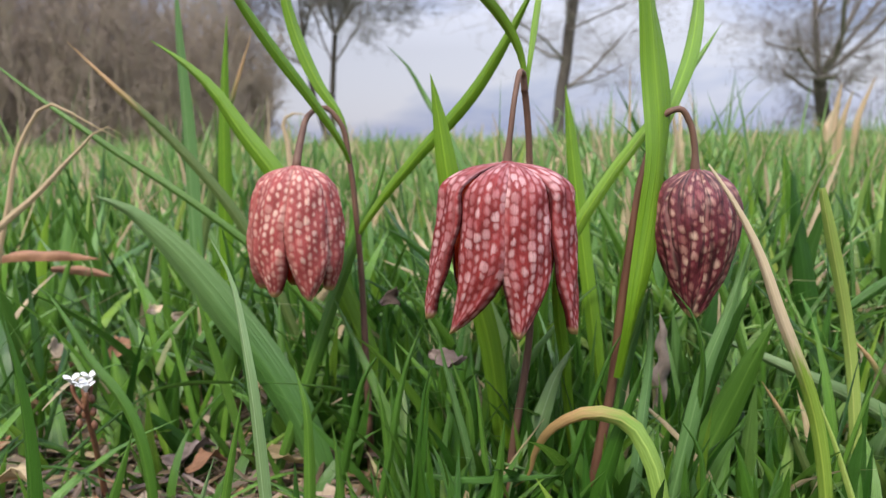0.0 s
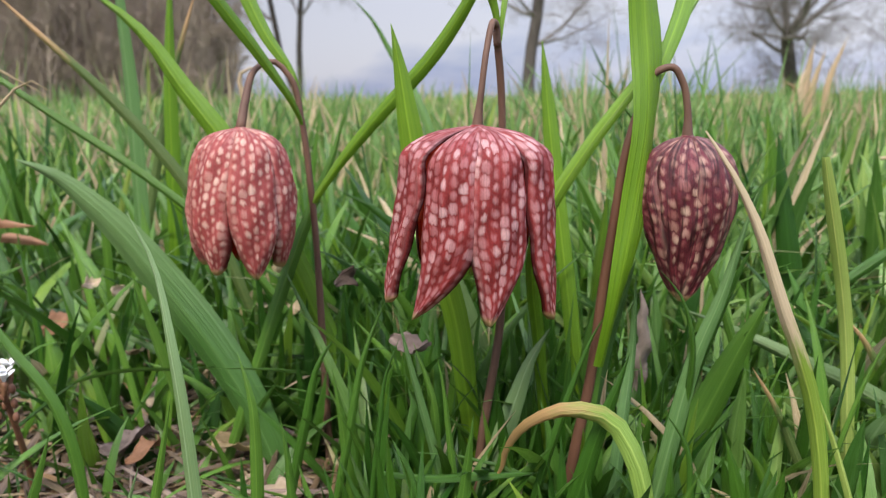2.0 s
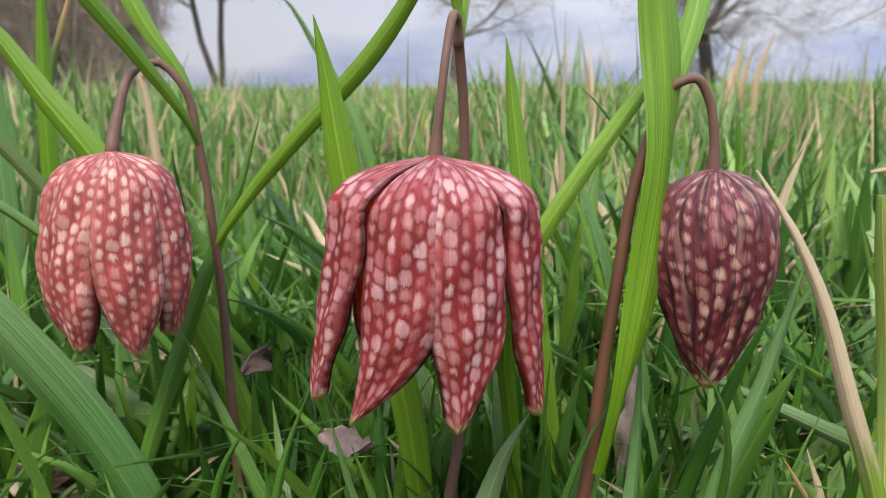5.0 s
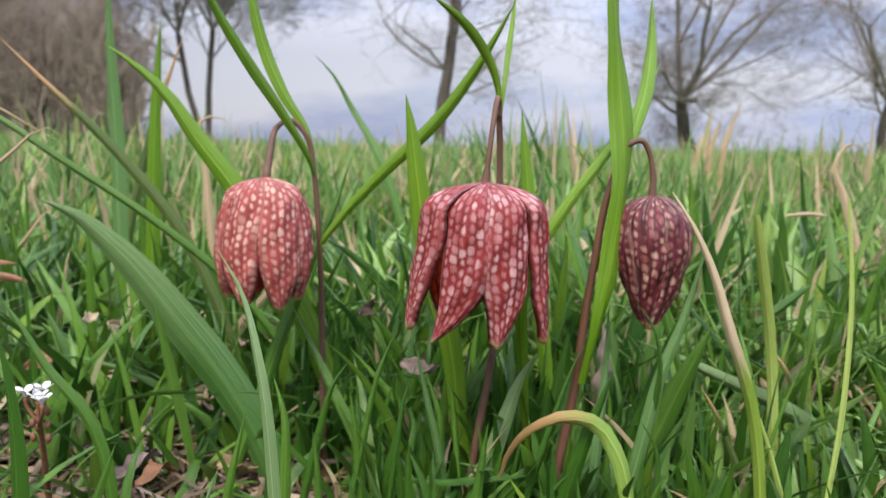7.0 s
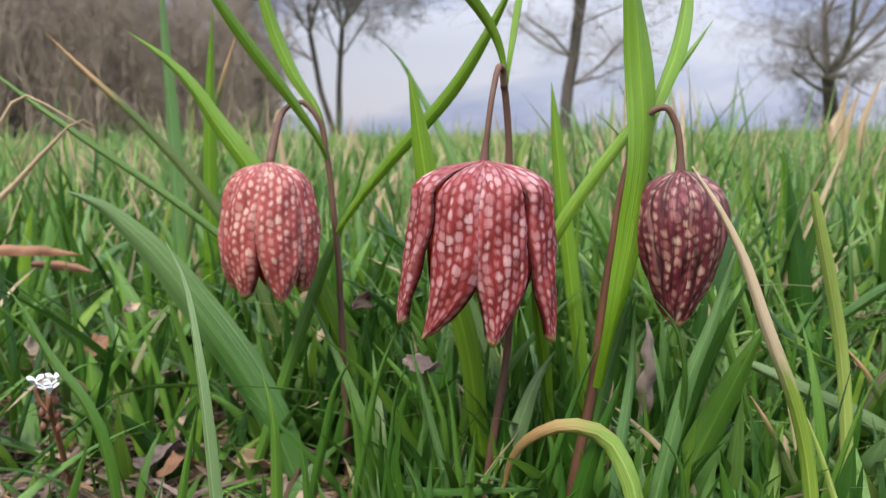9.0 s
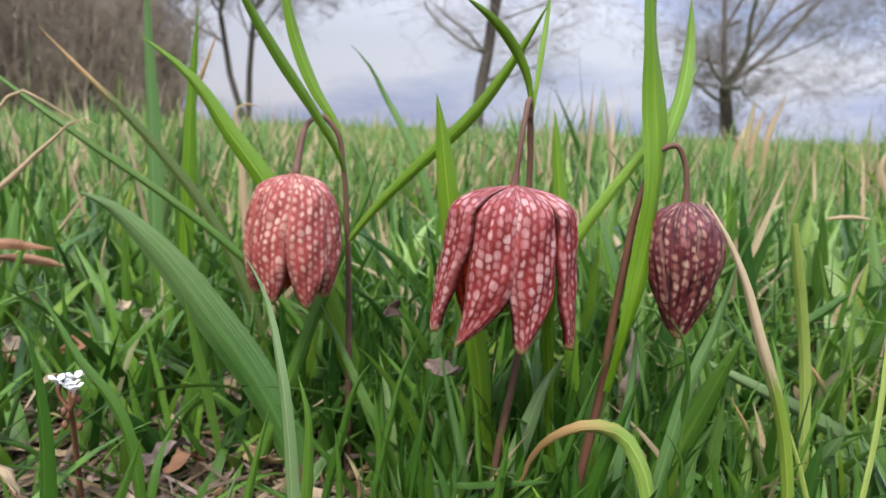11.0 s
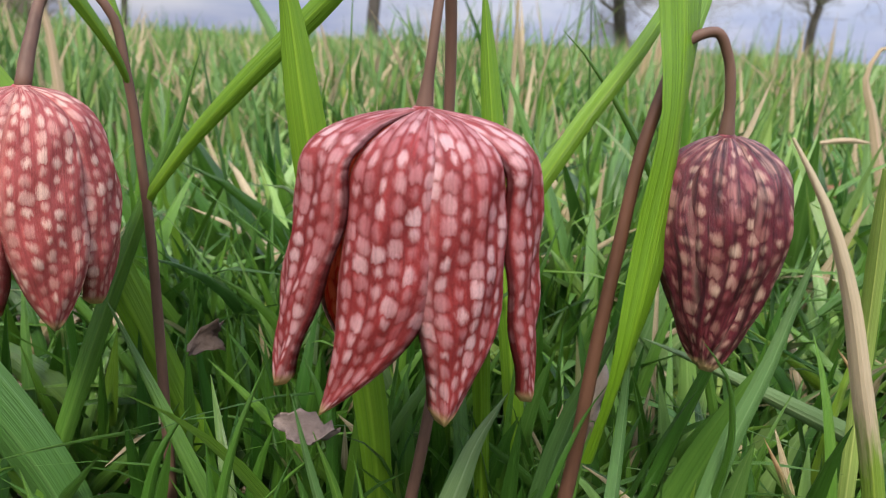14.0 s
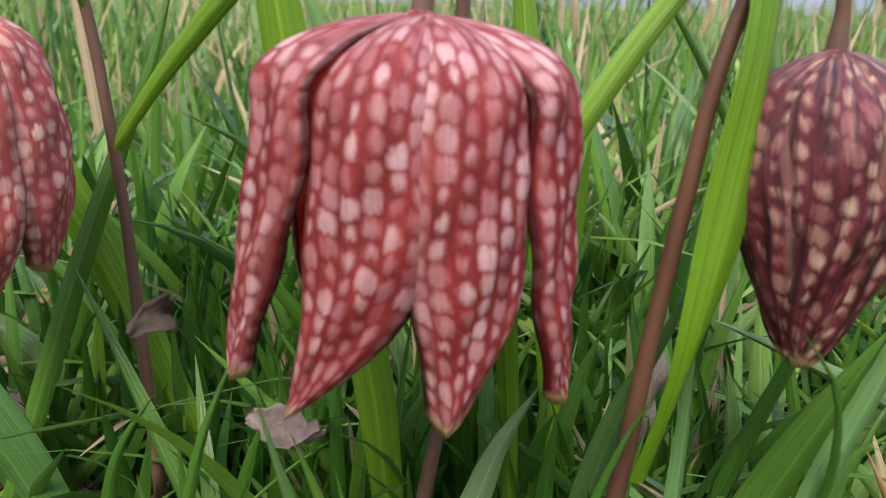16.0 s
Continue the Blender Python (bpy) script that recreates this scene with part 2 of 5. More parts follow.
    return k.finish(base, 0.42, thin, 0.35)


def plain(name, a, b, scale, rough=0.6, bump=0.3, depth=0.0005, thin=0.0, uneven=(1, 1, 1)):
    """A surface of two mottled tones."""
    k = Nodes(name)
    n1 = k.noise(k.obj(scale, uneven), 1.0, 5.0, 0.6)
    n2 = k.noise(k.obj(scale * 6, uneven), 1.0, 3.0, 0.6)
    c = k.mix(k.ramp(n1, (0.3, (0, 0, 0)), (0.7, (1, 1, 1))), a, b)
    c = k.mix(k.math("MULTIPLY", n2, 0.5), c, k.mix(1.0, c, (0.55, 0.55, 0.55), "MULTIPLY"))
    k.bump(n2, bump, depth)
    return k.finish(c, rough, thin, 0.3)


M_TEPAL = tepal_material("tepal_open", (0.36, 0.040, 0.040), (0.085, 0.010, 0.011), (0.93, 0.62, 0.62), (0.58, 0.135, 0.15), 3.5, 17.5, 0.0, 0.46, 0.0, 0.335, 0.62)
M_TEPAL_PALE = tepal_material("tepal_pale", (0.42, 0.075, 0.072), (0.20, 0.032, 0.030), (0.88, 0.62, 0.50), (0.60, 0.20, 0.18), 3.2, 16.5, 3.0, 0.38, 0.0, 0.29, 0.58)
M_TEPAL_DARK = tepal_material("tepal_dark", (0.135, 0.016, 0.026), (0.020, 0.004, 0.007), (0.70, 0.50, 0.36), (0.36, 0.06, 0.08), 2.6, 15.0, 5.0, 0.2, 0.8, 0.28, 0.54)
M_INNER = tepal_material("tepal_inner", (0.62, 0.07, 0.03), (0.40, 0.03, 0.015), (0.90, 0.42, 0.2), (0.75, 0.18, 0.08), 2.9, 13.0, 0.0, 0.6)
M_STEM = plain("purple_stem", (0.095, 0.050, 0.034), (0.17, 0.094, 0.062), 240, 0.6, 0.2, 0.0002, 0, (1, 1, 0.25))
M_STEM_RED = plain("red_brown_stem", (0.075, 0.034, 0.020), (0.135, 0.062, 0.036), 200, 0.5, 0.2, 0.0002, 0, (1, 1, 0.25))
M_LEAF = leaf_material("fritillary_leaf", (0.13, 0.27, 0.015), (0.19, 0.35, 0.025), None, "object", 0.4, 0.32)
M_TALL = leaf_material("tall_leaf", (0.14, 0.285, 0.010), (0.17, 0.32, 0.016), None, "object", 0.34, 0.34, 0.5, 7.0)
M_BLUE = leaf_material("glaucous_leaf", (0.088, 0.19, 0.052), (0.12, 0.24, 0.072), None, "object", 0.38, 0.25, 0.5)
# sky sheen put into the colour: the upper half is paler
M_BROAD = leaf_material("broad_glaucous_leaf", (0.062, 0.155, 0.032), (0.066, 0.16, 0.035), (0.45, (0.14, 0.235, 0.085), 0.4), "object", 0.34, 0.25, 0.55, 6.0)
M_GRASS = leaf_material("grass", (0.04, 0.125, 0.012), (0.11, 0.24, 0.03), None, "object", 0.4, 0.28)
M_PALE = leaf_material("pale_blade", (0.16, 0.26, 0.10), (0.20, 0.31, 0.13), None, "object", 0.45, 0.25)
M_LIME = leaf_material("lime_stalk", (0.40, 0.53, 0.12), (0.50, 0.62, 0.18), None, "object", 0.42, 0.35)
M_WITHER = leaf_material("withered_blade", (0.25, 0.38, 0.05), (0.30, 0.42, 0.07), (0.56, (0.50, 0.41, 0.27)), "object", 0.5, 0.3)
M_ARC = leaf_material("curled_blade", (0.22, 0.35, 0.06), (0.26, 0.39, 0.08), (0.58, (0.36, 0.23, 0.095), 0.12), "object", 0.5, 0.3)
M_STRAW = leaf_material("straw", (0.40, 0.29, 0.15), (0.58, 0.46, 0.30), None, "object", 0.6, 0.25)
M_RUSTY = leaf_material("rusty_blade", (0.10, 0.16, 0.04), (0.13, 0.19, 0.05), (0.8, (0.40, 0.25, 0.12)), "object", 0.5, 0.25)
M_TURF = leaf_material("turf", (0.014, 0.062, 0.006), (0.135, 0.285, 0.032), None, "island", 0.32, 0.28, 0.55, 4.0, 0.02)
M_SWARD = leaf_material("sward", (0.022, 0.085, 0.008), (0.07, 0.175, 0.016), None, "island", 0.38, 0.25, 0.45, 6.0, 0.02)
M_TURF_FAR = leaf_material("far_turf", (0.045, 0.135, 0.02), (0.235, 0.38, 0.10), None, "island", 0.5, 0.28, 0.3, 4.0, 0.22)
M_TURF_PALE = leaf_material("light_turf", (0.06, 0.17, 0.025), (0.28, 0.43, 0.11), None, "island", 0.45, 0.28, 0.4, 4.0, 0.12)
M_LITTER = leaf_material("litter", (0.06, 0.040, 0.022), (0.36, 0.27, 0.16), None, "island", 0.7, 0.15, 0.3)
M_DEAD = plain("dead_leaf", (0.085, 0.062, 0.053), (0.26, 0.20, 0.175), 260, 0.85, 0.5)
M_GREY_LEAF = plain("grey_pink_leaf", (0.17, 0.125, 0.098), (0.34, 0.27, 0.22), 200, 0.8, 0.4)
M_ROTTEN = plain("rotten_leaf", (0.03, 0.02, 0.015), (0.08, 0.055, 0.04), 180, 0.8, 0.5)
M_DRY = plain("dry_leaf", (0.26, 0.19, 0.125), (0.52, 0.42, 0.30), 140, 0.7, 0.4, 0.0005, 0.2)
M_RUST = plain("rust_leaf", (0.16, 0.075, 0.038), (0.29, 0.15, 0.08), 160, 0.7, 0.4)
M_WHITE = plain("white_petal", (0.80, 0.81, 0.80), (0.86, 0.86, 0.84), 300, 0.5, 0.15, 0.0002, 0.25)
M_BARK = plain("bark", (0.045, 0.038, 0.033), (0.095, 0.08, 0.07), 3, 0.9, 0.6, 0.02, 0, (1, 1, 0.3))
M_TWIG = plain("twigs", (0.16, 0.135, 0.125), (0.27, 0.235, 0.22), 2, 0.9, 0.2, 0.005)
M_WOOD_FAR = plain("far_wood", (0.20, 0.155, 0.128), (0.36, 0.29, 0.235), 0.4, 0.95, 0.2, 0.02)


# ---- builders ----
def mesh_object(name, verts, faces, mats, uvs=None, smooth=True, slots=None):
    me = bpy.data.meshes.new(name)
    me.from_pydata(verts, [], faces)
    for m in mats if isinstance(mats, (list, tuple)) else [mats]:
        me.materials.append(m)
    if uvs is not None:
        layer = me.uv_layers.new(name="UVMap")
        index = np.empty(len(me.loops), np.int32)
        me.loops.foreach_get("vertex_index", index)
        layer.data.foreach_set("uv", np.asarray(uvs, np.float32)[index].ravel())
    if slots is not None:
        me.polygons.foreach_set("material_index", np.asarray(slots, np.int32))
    me.polygons.foreach_set("use_smooth", np.full(len(me.polygons), smooth))
    me.update()
    return new(name, me)


def under(ob, parent, label=""):
    ob.parent = parent
    return tagged(ob, label) if label else ob


def spline(points, n):
    """n points, evenly spaced, along a smooth curve through the given ones."""
    p = np.array(points, float)
    d = np.maximum(np.linalg.norm(np.diff(p, axis=0), axis=1), 1e-9)
    v = np.diff(p, axis=0) / d[:, None]
    m = np.vstack([v[:1], (v[:-1] * d[1:, None] + v[1:] * d[:-1, None]) / (d[:-1] + d[1:])[:, None], v[-1:]])
    at = np.r_[0, np.cumsum(d)]
    out = []
    for s in np.linspace(0, at[-1], n):
        i = min(int(np.searchsorted(at, s, "right")) - 1, len(d) - 1)
        f = (s - at[i]) / d[i]
        g = 1 - f
        out.append(g * g * (1 + 2 * f) * p[i] + f * f * (3 - 2 * f) * p[i + 1] + d[i] * f * g * (g * m[i] - f * m[i + 1]))
    return np.array(out)


def unit(v):
    return v / np.maximum(np.linalg.norm(v, axis=-1, keepdims=True), 1e-9)


def blade(name, points, width, mat, turn=0.0, fold=0.3, twist=0.0, blunt=0.0, base=0.55, thick=0.0003, n=26, wave=0.0, taper=0.45, parent=None, label="", category="grass blade", group=""):
    """A long leaf from its root to its tip: folded along the midrib, thin but solid, tapering to the tip."""
    c = spline(points, n)
    tan = unit(np.gradient(c, axis=0))
    side = unit(np.cross(tan, (0.0, 1.0, 0.02)))
    front = unit(np.cross(side, tan))
    t = np.linspace(0, 1, n)
    ang = np.radians(turn + twist * t + wave * np.sin(t * 19 + points[0][0] * 900))[:, None]
    s2 = side * np.cos(ang) + front * np.sin(ang)
    f2 = -side * np.sin(ang) + front * np.cos(ang)
    w = width * 0.5 * (base + (1 - base) * np.sin(np.minimum(t / 0.55, 1) * np.pi / 2)) * (1 - np.maximum(0, (t - taper) / (1 - taper)) ** 2.2 * (1 - blunt))
    w[-1] = max(w[-1], width * 0.012)
    rows, across = [], (-1, -0.6, -0.12, 0.12, 0.6, 1)
    for deep in (0.0, 1.0):
        for q in across:
            cup = w * fold * (abs(q) ** 1.5 - (0.12 if abs(q) < 0.2 else 0.0))
            rows.append(c + s2 * (w * q)[:, None] + f2 * (cup - deep * np.minimum(thick * (1.0 - q * q) + 0.00002, w * 0.5))[:, None])
    m = len(rows)
    verts = np.stack(rows, 1).reshape(-1, 3)
    uvs = np.array([((q + 1) / 2, b) for b in t for _ in (0, 1) for q in across])
    faces = []
    for i in range(n - 1):
        for j in range(5):
            a, b, e, d = i * m + j, i * m + j + 1, (i + 1) * m + j + 1, (i + 1) * m + j
            faces += [(a, b, e, d), (d + 6, e + 6, b + 6, a + 6)]
    ob = mesh_object(name, verts, faces, mat, uvs)
    if parent:
        return under(ob, parent, label)
    return tagged(ob, label, category, group)


def tube(name, points, radii, mat, n=40, ring=12, parent=None, label=""):
    """A round stem along a smooth curve, with its radius from end to end."""
    c = spline(points, n)
    tan = unit(np.gradient(c, axis=0))
    a = unit(np.cross(tan, (0.3, 1.0, 0.05)))
    b = np.cross(tan, a)
    r = np.interp(np.linspace(0, 1, n), np.linspace(0, 1, len(radii)), radii)
    th = np.linspace(0, 2 * np.pi, ring, endpoint=False)
    verts = (c[:, None] + (a[:, None] * np.cos(th)[None, :, None] + b[:, None] * np.sin(th)[None, :, None]) * r[:, None, None]).reshape(-1, 3)
    faces = [(i * ring + j, i * ring + (j + 1) % ring, (i + 1) * ring + (j + 1) % ring, (i + 1) * ring + j) for i in range(n - 1) for j in range(ring)]
    faces += [tuple(range(ring))[::-1], tuple((n - 1) * ring + j for j in range(ring))]
    uvs = np.array([(j / ring, i / n) for i in range(n) for j in range(ring)])
    ob = mesh_object(name, verts, faces, mat, uvs)
    return under(ob, parent, label) if parent else ob


def tepal(name, top, mouth, drop, radii, widths, azimuth, flare, tip_out, mats, parent, curl=0.95, lift=0.0, rib=0.0006, sway=0.0, roll=0.0022):
    """One tepal of a nodding bell: from the stalk over the shoulder down to its tip.
    radii and widths run evenly from top to tip; mouth is where the bell's axis meets the level of the tips."""
    nv, nu = 36, 21
    v = np.linspace(0, 1, nv)
    knots = np.linspace(0, 1, len(radii))
    # smooth the profiles
    r = spline(np.c_[knots, radii, np.zeros(len(radii))], nv * 3)
    r = np.interp(v, r[:, 0], r[:, 1])
    w = spline(np.c_[knots, widths, np.zeros(len(widths))], nv * 3)
    w = np.maximum(np.interp(v, w[:, 0], w[:, 1]), 0.0006)
    fall = spline(np.array([(0, 0, 0), (0.08, 0.02, 0), (0.17, 0.068, 0), (0.26, 0.145, 0), (0.4, 0.30, 0), (0.7, 0.645, 0), (1, 1, 0)]), nv * 3)
    z = drop * np.interp(v, fall[:, 0], fall[:, 1])
    r = r + lift + flare * np.maximum(0, (v - 0.35) / 0.65) ** 1.4
    top, mouth = np.array(top), np.array(mouth)
    axis = top + (mouth - top) * (z / drop)[:, None]
    out = np.array((math.cos(radians(azimuth)), math.sin(radians(azimuth)), 0.0))
    lat = np.array((-out[1], out[0], 0.0))
    shells = []
    for inset in (0.0, 0.00045):
        grid = np.zeros((nv, nu, 3))
        for j, s in enumerate(np.linspace(-1, 1, nu)):
            x = s * w * (1 - 0.10 * s**4)
            inward = w * (0.13 * s * s + 0.05 * abs(s) ** 4) * curl + roll * abs(s) ** 5 * np.minimum(v / 0.12, 1) - rib * np.exp(-((s / 0.16) ** 2)) * np.sin(np.pi * np.minimum(v * 1.2, 1)) + 0.00025 * np.sin(v * 23 + s * 5 + azimuth)
            keep = 0.12 + 0.88 * np.minimum(v / 0.2, 1)
            grid[:, j] = axis + out * (r - inward * keep - inset)[:, None] + lat * (x * (1 - inset * 40) + 0.0004 * np.sin(v * 9 + azimuth * 2) + sway * v**5)[:, None]
            grid[:, j, 2] = axis[:, 2] - z * 0 - inset * 0.6 * (1 - np.minimum(v / 0.3, 1)) - 0.0012 * abs(s) ** 2 * np.exp(-((v - 0.12) / 0.12) ** 2)
        grid[-1] = grid[-1].mean(0) + (grid[-1] - grid[-1].mean(0)) * 0.5 + out * tip_out
        shells.append(grid)
    verts = np.vstack([g.reshape(-1, 3) for g in shells])
    k = nv * nu
    faces, slots = [], []
    for i in range(nv - 1):
        for j in range(nu - 1):
            a, b, c, d = i * nu + j, i * nu + j + 1, (i + 1) * nu + j + 1, (i + 1) * nu + j
            faces += [(a, d, c, b), (k + a, k + b, k + c, k + d)]
            slots += [0, 1]
    loop = [j for j in range(nu)] + [i * nu + nu - 1 for i in range(1, nv)] + [(nv - 1) * nu + j for j in range(nu - 2, -1, -1)] + [i * nu for i in range(nv - 2, 0, -1)]
    for a, b in zip(loop, loop[1:] + loop[:1]):
        faces.append((a, b, k + b, k + a))
        slots.append(0)
    uv = np.array([(s, q) for q in v for s in np.linspace(-1, 1, nu)])
    ob = mesh_object(name, verts, faces, mats, np.vstack([uv, uv]), True, slots)
    return under(ob, parent)


def plant(label, base):
    ob = new("fritillary_plant")
    ob.location = base
    ob.empty_display_size = 0.01
    return tagged(ob, label, "flower", "chequered fritillaries")


def settle(root):
    """Parts were made in world places: keep them there under their parent."""
    bpy.context.view_layer.update()
    for ob in root.children_recursive:
        if ob.parent == root:
            ob.matrix_parent_inverse = root.matrix_world.inverted()


def lathe(name, at, profile, mat, ring=14, parent=None, label=""):
    """A small turned body: rings of (height, radius) from the place given."""
    verts = [(at[0] + r * math.cos(2 * math.pi * j / ring), at[1] + r * math.sin(2 * math.pi * j / ring), at[2] + h) for h, r in profile for j in range(ring)]
    n = len(profile)
    faces = [(i * ring + j, i * ring + (j + 1) % ring, (i + 1) * ring + (j + 1) % ring, (i + 1) * ring + j) for i in range(n - 1) for j in range(ring)]
    faces += [tuple(range(ring))[::-1], tuple((n - 1) * ring + j for j in range(ring))]
    uvs = [(j / ring, i / n) for i in range(n) for j in range(ring)]
    ob = mesh_object(name, verts, faces, mat, np.array(uvs))
    return under(ob, parent, label) if parent else ob


# ---- ground ----
def ground_height(x, y):
    r = math.hypot(x, y)
    near = 0.004 * noise.noise((x * 14, y * 14, 0.3)) + 0.002 * noise.noise((x * 45, y * 45, 2.0))
    return near * (1 if r < 3 else 3 / r) + (0.02 * noise.noise((x * 0.6, y * 0.6, 1.0)) if r > 0.6 else 0.0)


rings = [0.0] + [0.02 * 1.11**i for i in range(112)]
spokes = 96
gv = [(0, 0.05, ground_height(0, 0.05))]
for r in rings[1:]:
    for j in range(spokes):
        x, y = r * math.cos(2 * math.pi * j / spokes), 0.05 + r * math.sin(2 * math.pi * j / spokes)
        gv.append((x, y, ground_height(x, y)))
gf = [(0, 1 + j, 1 + (j + 1) % spokes) for j in range(spokes)]
for i in range(len(rings) - 2):
    o = 1 + i * spokes
    gf += [(o + j, o + spokes + j, o + spokes + (j + 1) % spokes, o + (j + 1) % spokes) for j in range(spokes)]


def ground_material():
    """Dark soil under the turf; farther off, where single blades are lost, a meadow of mixed greens and straw."""
    k = Nodes("meadow_soil")
    soil = k.ramp(k.noise(k.obj(70), 1.0, 6.0, 0.65), (0.3, (0.035, 0.026, 0.016)), (0.55, (0.10, 0.075, 0.04)), (0.75, (0.22, 0.16, 0.09)))
    green = k.ramp(k.noise(k.obj(2.2), 1.0, 6.0, 0.7), (0.3, (0.06, 0.12, 0.025)), (0.5, (0.13, 0.21, 0.06)), (0.7, (0.33, 0.29, 0.15)))
    c = k.n.new("ShaderNodeVectorMath")
    c.operation = "LENGTH"
    k.wire(k.obj(1.0), c.inputs[0])
    base = k.mix(k.ramp(k.math("DIVIDE", c.outputs["Value"], 12.0), (0.02, (0, 0, 0)), (0.14, (1, 1, 1))), soil, green)
    k.bump(k.noise(k.obj(160), 1.0, 5.0, 0.65), 0.7, 0.003)
    return k.finish(base, 0.95, 0, 0.15)


ground = mesh_object("ground", gv, gf, ground_material())
tagged(ground, "dark meadow soil under turf and straw litter", "ground", "", "structure")


# ---- the open middle fritillary ----
CM = 0.01
mid = plant("open fritillary with a nodding chequered pinkish-red bell on a purple-brown stem", (0.001, 0.012, -0.002))
MT = np.array((0.0, 0.0, 10.5)) * CM
tube("stem", np.array([(-0.1, 1.4, -0.3), (0.26, 1.4, 3.1), (0.70, 1.4, 6.1), (0.72, 1.35, 9.0), (0.62, 1.05, 11.6), (0.50, 0.83, 12.45)]) * CM, np.array((1.2, 1.1, 1.0, 0.9, 0.82, 0.82)) * 0.001, M_STEM, 46, 12, mid)
tube("pedicel", np.array([(0.53, 0.86, 12.1), (0.50, 0.78, 12.5), (0.40, 0.52, 12.55), (0.24, 0.22, 12.05), (0.1, 0.04, 11.2), (0.0, 0.0, 10.42)]) * CM, np.array((0.8, 0.72, 0.68, 0.65, 0.65, 0.7, 1.25)) * 0.001, M_STEM, 36, 12, mid)
bell = lathe("flower", MT + (0, 0, -0.004), [(0.0, 0.0016), (0.0016, 0.0026), (0.003, 0.0024), (0.0042, 0.0012)], M_TEPAL, 14, mid, "open pinkish-red chequered bell")
R_OPEN = np.array((0.10, 0.80, 1.28, 1.42, 1.47, 1.50, 1.50, 1.47, 1.42)) * CM
R_SIDE = np.array((0.10, 0.92, 1.40, 1.47, 1.49, 1.50, 1.50, 1.48, 1.44)) * CM
W_OUT = np.array((0.12, 0.38, 0.57, 0.64, 0.68, 0.68, 0.58, 0.36, 0.06)) * CM
W_IN = np.array((0.12, 0.44, 0.70, 0.84, 0.88, 0.86, 0.72, 0.40, 0.06)) * CM
MOUTH = np.array((-0.06, 0.22, 6.6)) * CM
W_SIDE = np.array((0.12, 0.42, 0.62, 0.66, 0.64, 0.56, 0.42, 0.25, 0.05)) * CM
for az, dr, fl, lf, ws, cu, sw in ((-72, 3.84, 0.0, 0.02, W_OUT, 1.15, -0.27), (-118.5, 3.80, 0.05, 0.0, W_OUT, 1.1, -0.70), (-164.5, 3.52, 0.42, 0.09, W_SIDE * 1.02, 0.8, 0.0), (-29.5, 3.88, 0.30, 0.07, W_SIDE * 1.06, 0.9, -0.05), (48, 3.8, 0.0, -0.18, W_IN, 0.95, 0.0), (126, 3.85, 0.0, -0.2, W_IN, 0.95, 0.0)):
    tepal("tepal", MT, (MOUTH[0], MOUTH[1], MT[2] - dr * CM), dr * CM, R_OPEN if ws is W_OUT or ws is W_IN else R_SIDE, ws, az, fl * CM, 0.0, [M_TEPAL, M_INNER], bell, cu, lf * CM, 0.0008, sw * CM, 0.0016 if ws is not W_OUT else 0.0026)
tube("style", np.array([(0, 0.02, 10.1), (-0.03, 0.1, 8.6), (-0.06, 0.16, 7.4)]) * CM, np.array((1.6, 1.0, 0.8)) * 0.001, M_LIME, 10, 8, bell)
for j in range(6):
    a = j * math.pi / 3 + 0.4
    x, y = 0.32 * math.cos(a), 0.32 * math.sin(a)
    tube("stamen", np.array([(x * 0.4, y * 0.4, 10.0), (x * 0.9 - 0.02, y * 0.9 + 0.07, 9.0), (x - 0.05, y + 0.12, 8.3), (x - 0.05, y + 0.14, 7.6)]) * CM, np.array((0.4, 0.4, 0.5, 1.1, 1.2, 0.9)) * 0.001, M_LIME, 14, 8, bell)

# ---- the paler fritillary ----
pale = plant("fritillary with a pale chequered bell hanging from an arched brown stem", (-0.0385, 0.049, -0.002))
LT = np.array((-5.32, 3.3, 10.42)) * CM
tube("stem", np.array([(-3.7, 5.0, -0.3), (-3.75, 4.95, 4.0), (-3.86, 4.8, 8.6), (-4.02, 4.65, 10.6), (-4.22, 4.62, 11.6), (-4.62, 4.55, 12.02), (-5.0, 4.2, 11.85), (-5.22, 3.7, 11.1), (-5.32, 3.3, 10.35)]) * CM, np.array((1.2, 1.15, 1.05, 1.0, 0.9, 0.85, 0.8, 0.75, 1.2)) * 0.001, M_STEM, 64, 12, pale)
bell = lathe("flower", LT + (0, 0, -0.004), [(0.0, 0.0016), (0.0016, 0.0026), (0.003, 0.0024), (0.0042, 0.0012)], M_TEPAL_PALE, 14, pale, "pale pinkish chequered bell")
R_PALE = np.array((0.10, 0.64, 0.98, 1.14, 1.22, 1.26, 1.24, 1.14, 0.98)) * CM
W_PALE = np.array((0.12, 0.36, 0.54, 0.62, 0.655, 0.66, 0.59, 0.41, 0.09)) * CM
for az, dr, fl, lf in ((-66, 3.5, 0.05, 0.04), (-123, 3.38, 0.08, 0.0), (176, 3.3, 0.05, 0.04), (-11, 3.35, 0.03, 0.0), (46, 3.4, 0.05, 0.04), (106, 3.4, 0.05, 0.0)):
    tepal("tepal", LT, (LT[0] - 0.0006, LT[1] - 0.001, LT[2] - dr * CM), dr * CM, R_PALE, W_PALE, az, fl * CM, 0.0, [M_TEPAL_PALE, M_INNER], bell, 0.95, lf * CM)

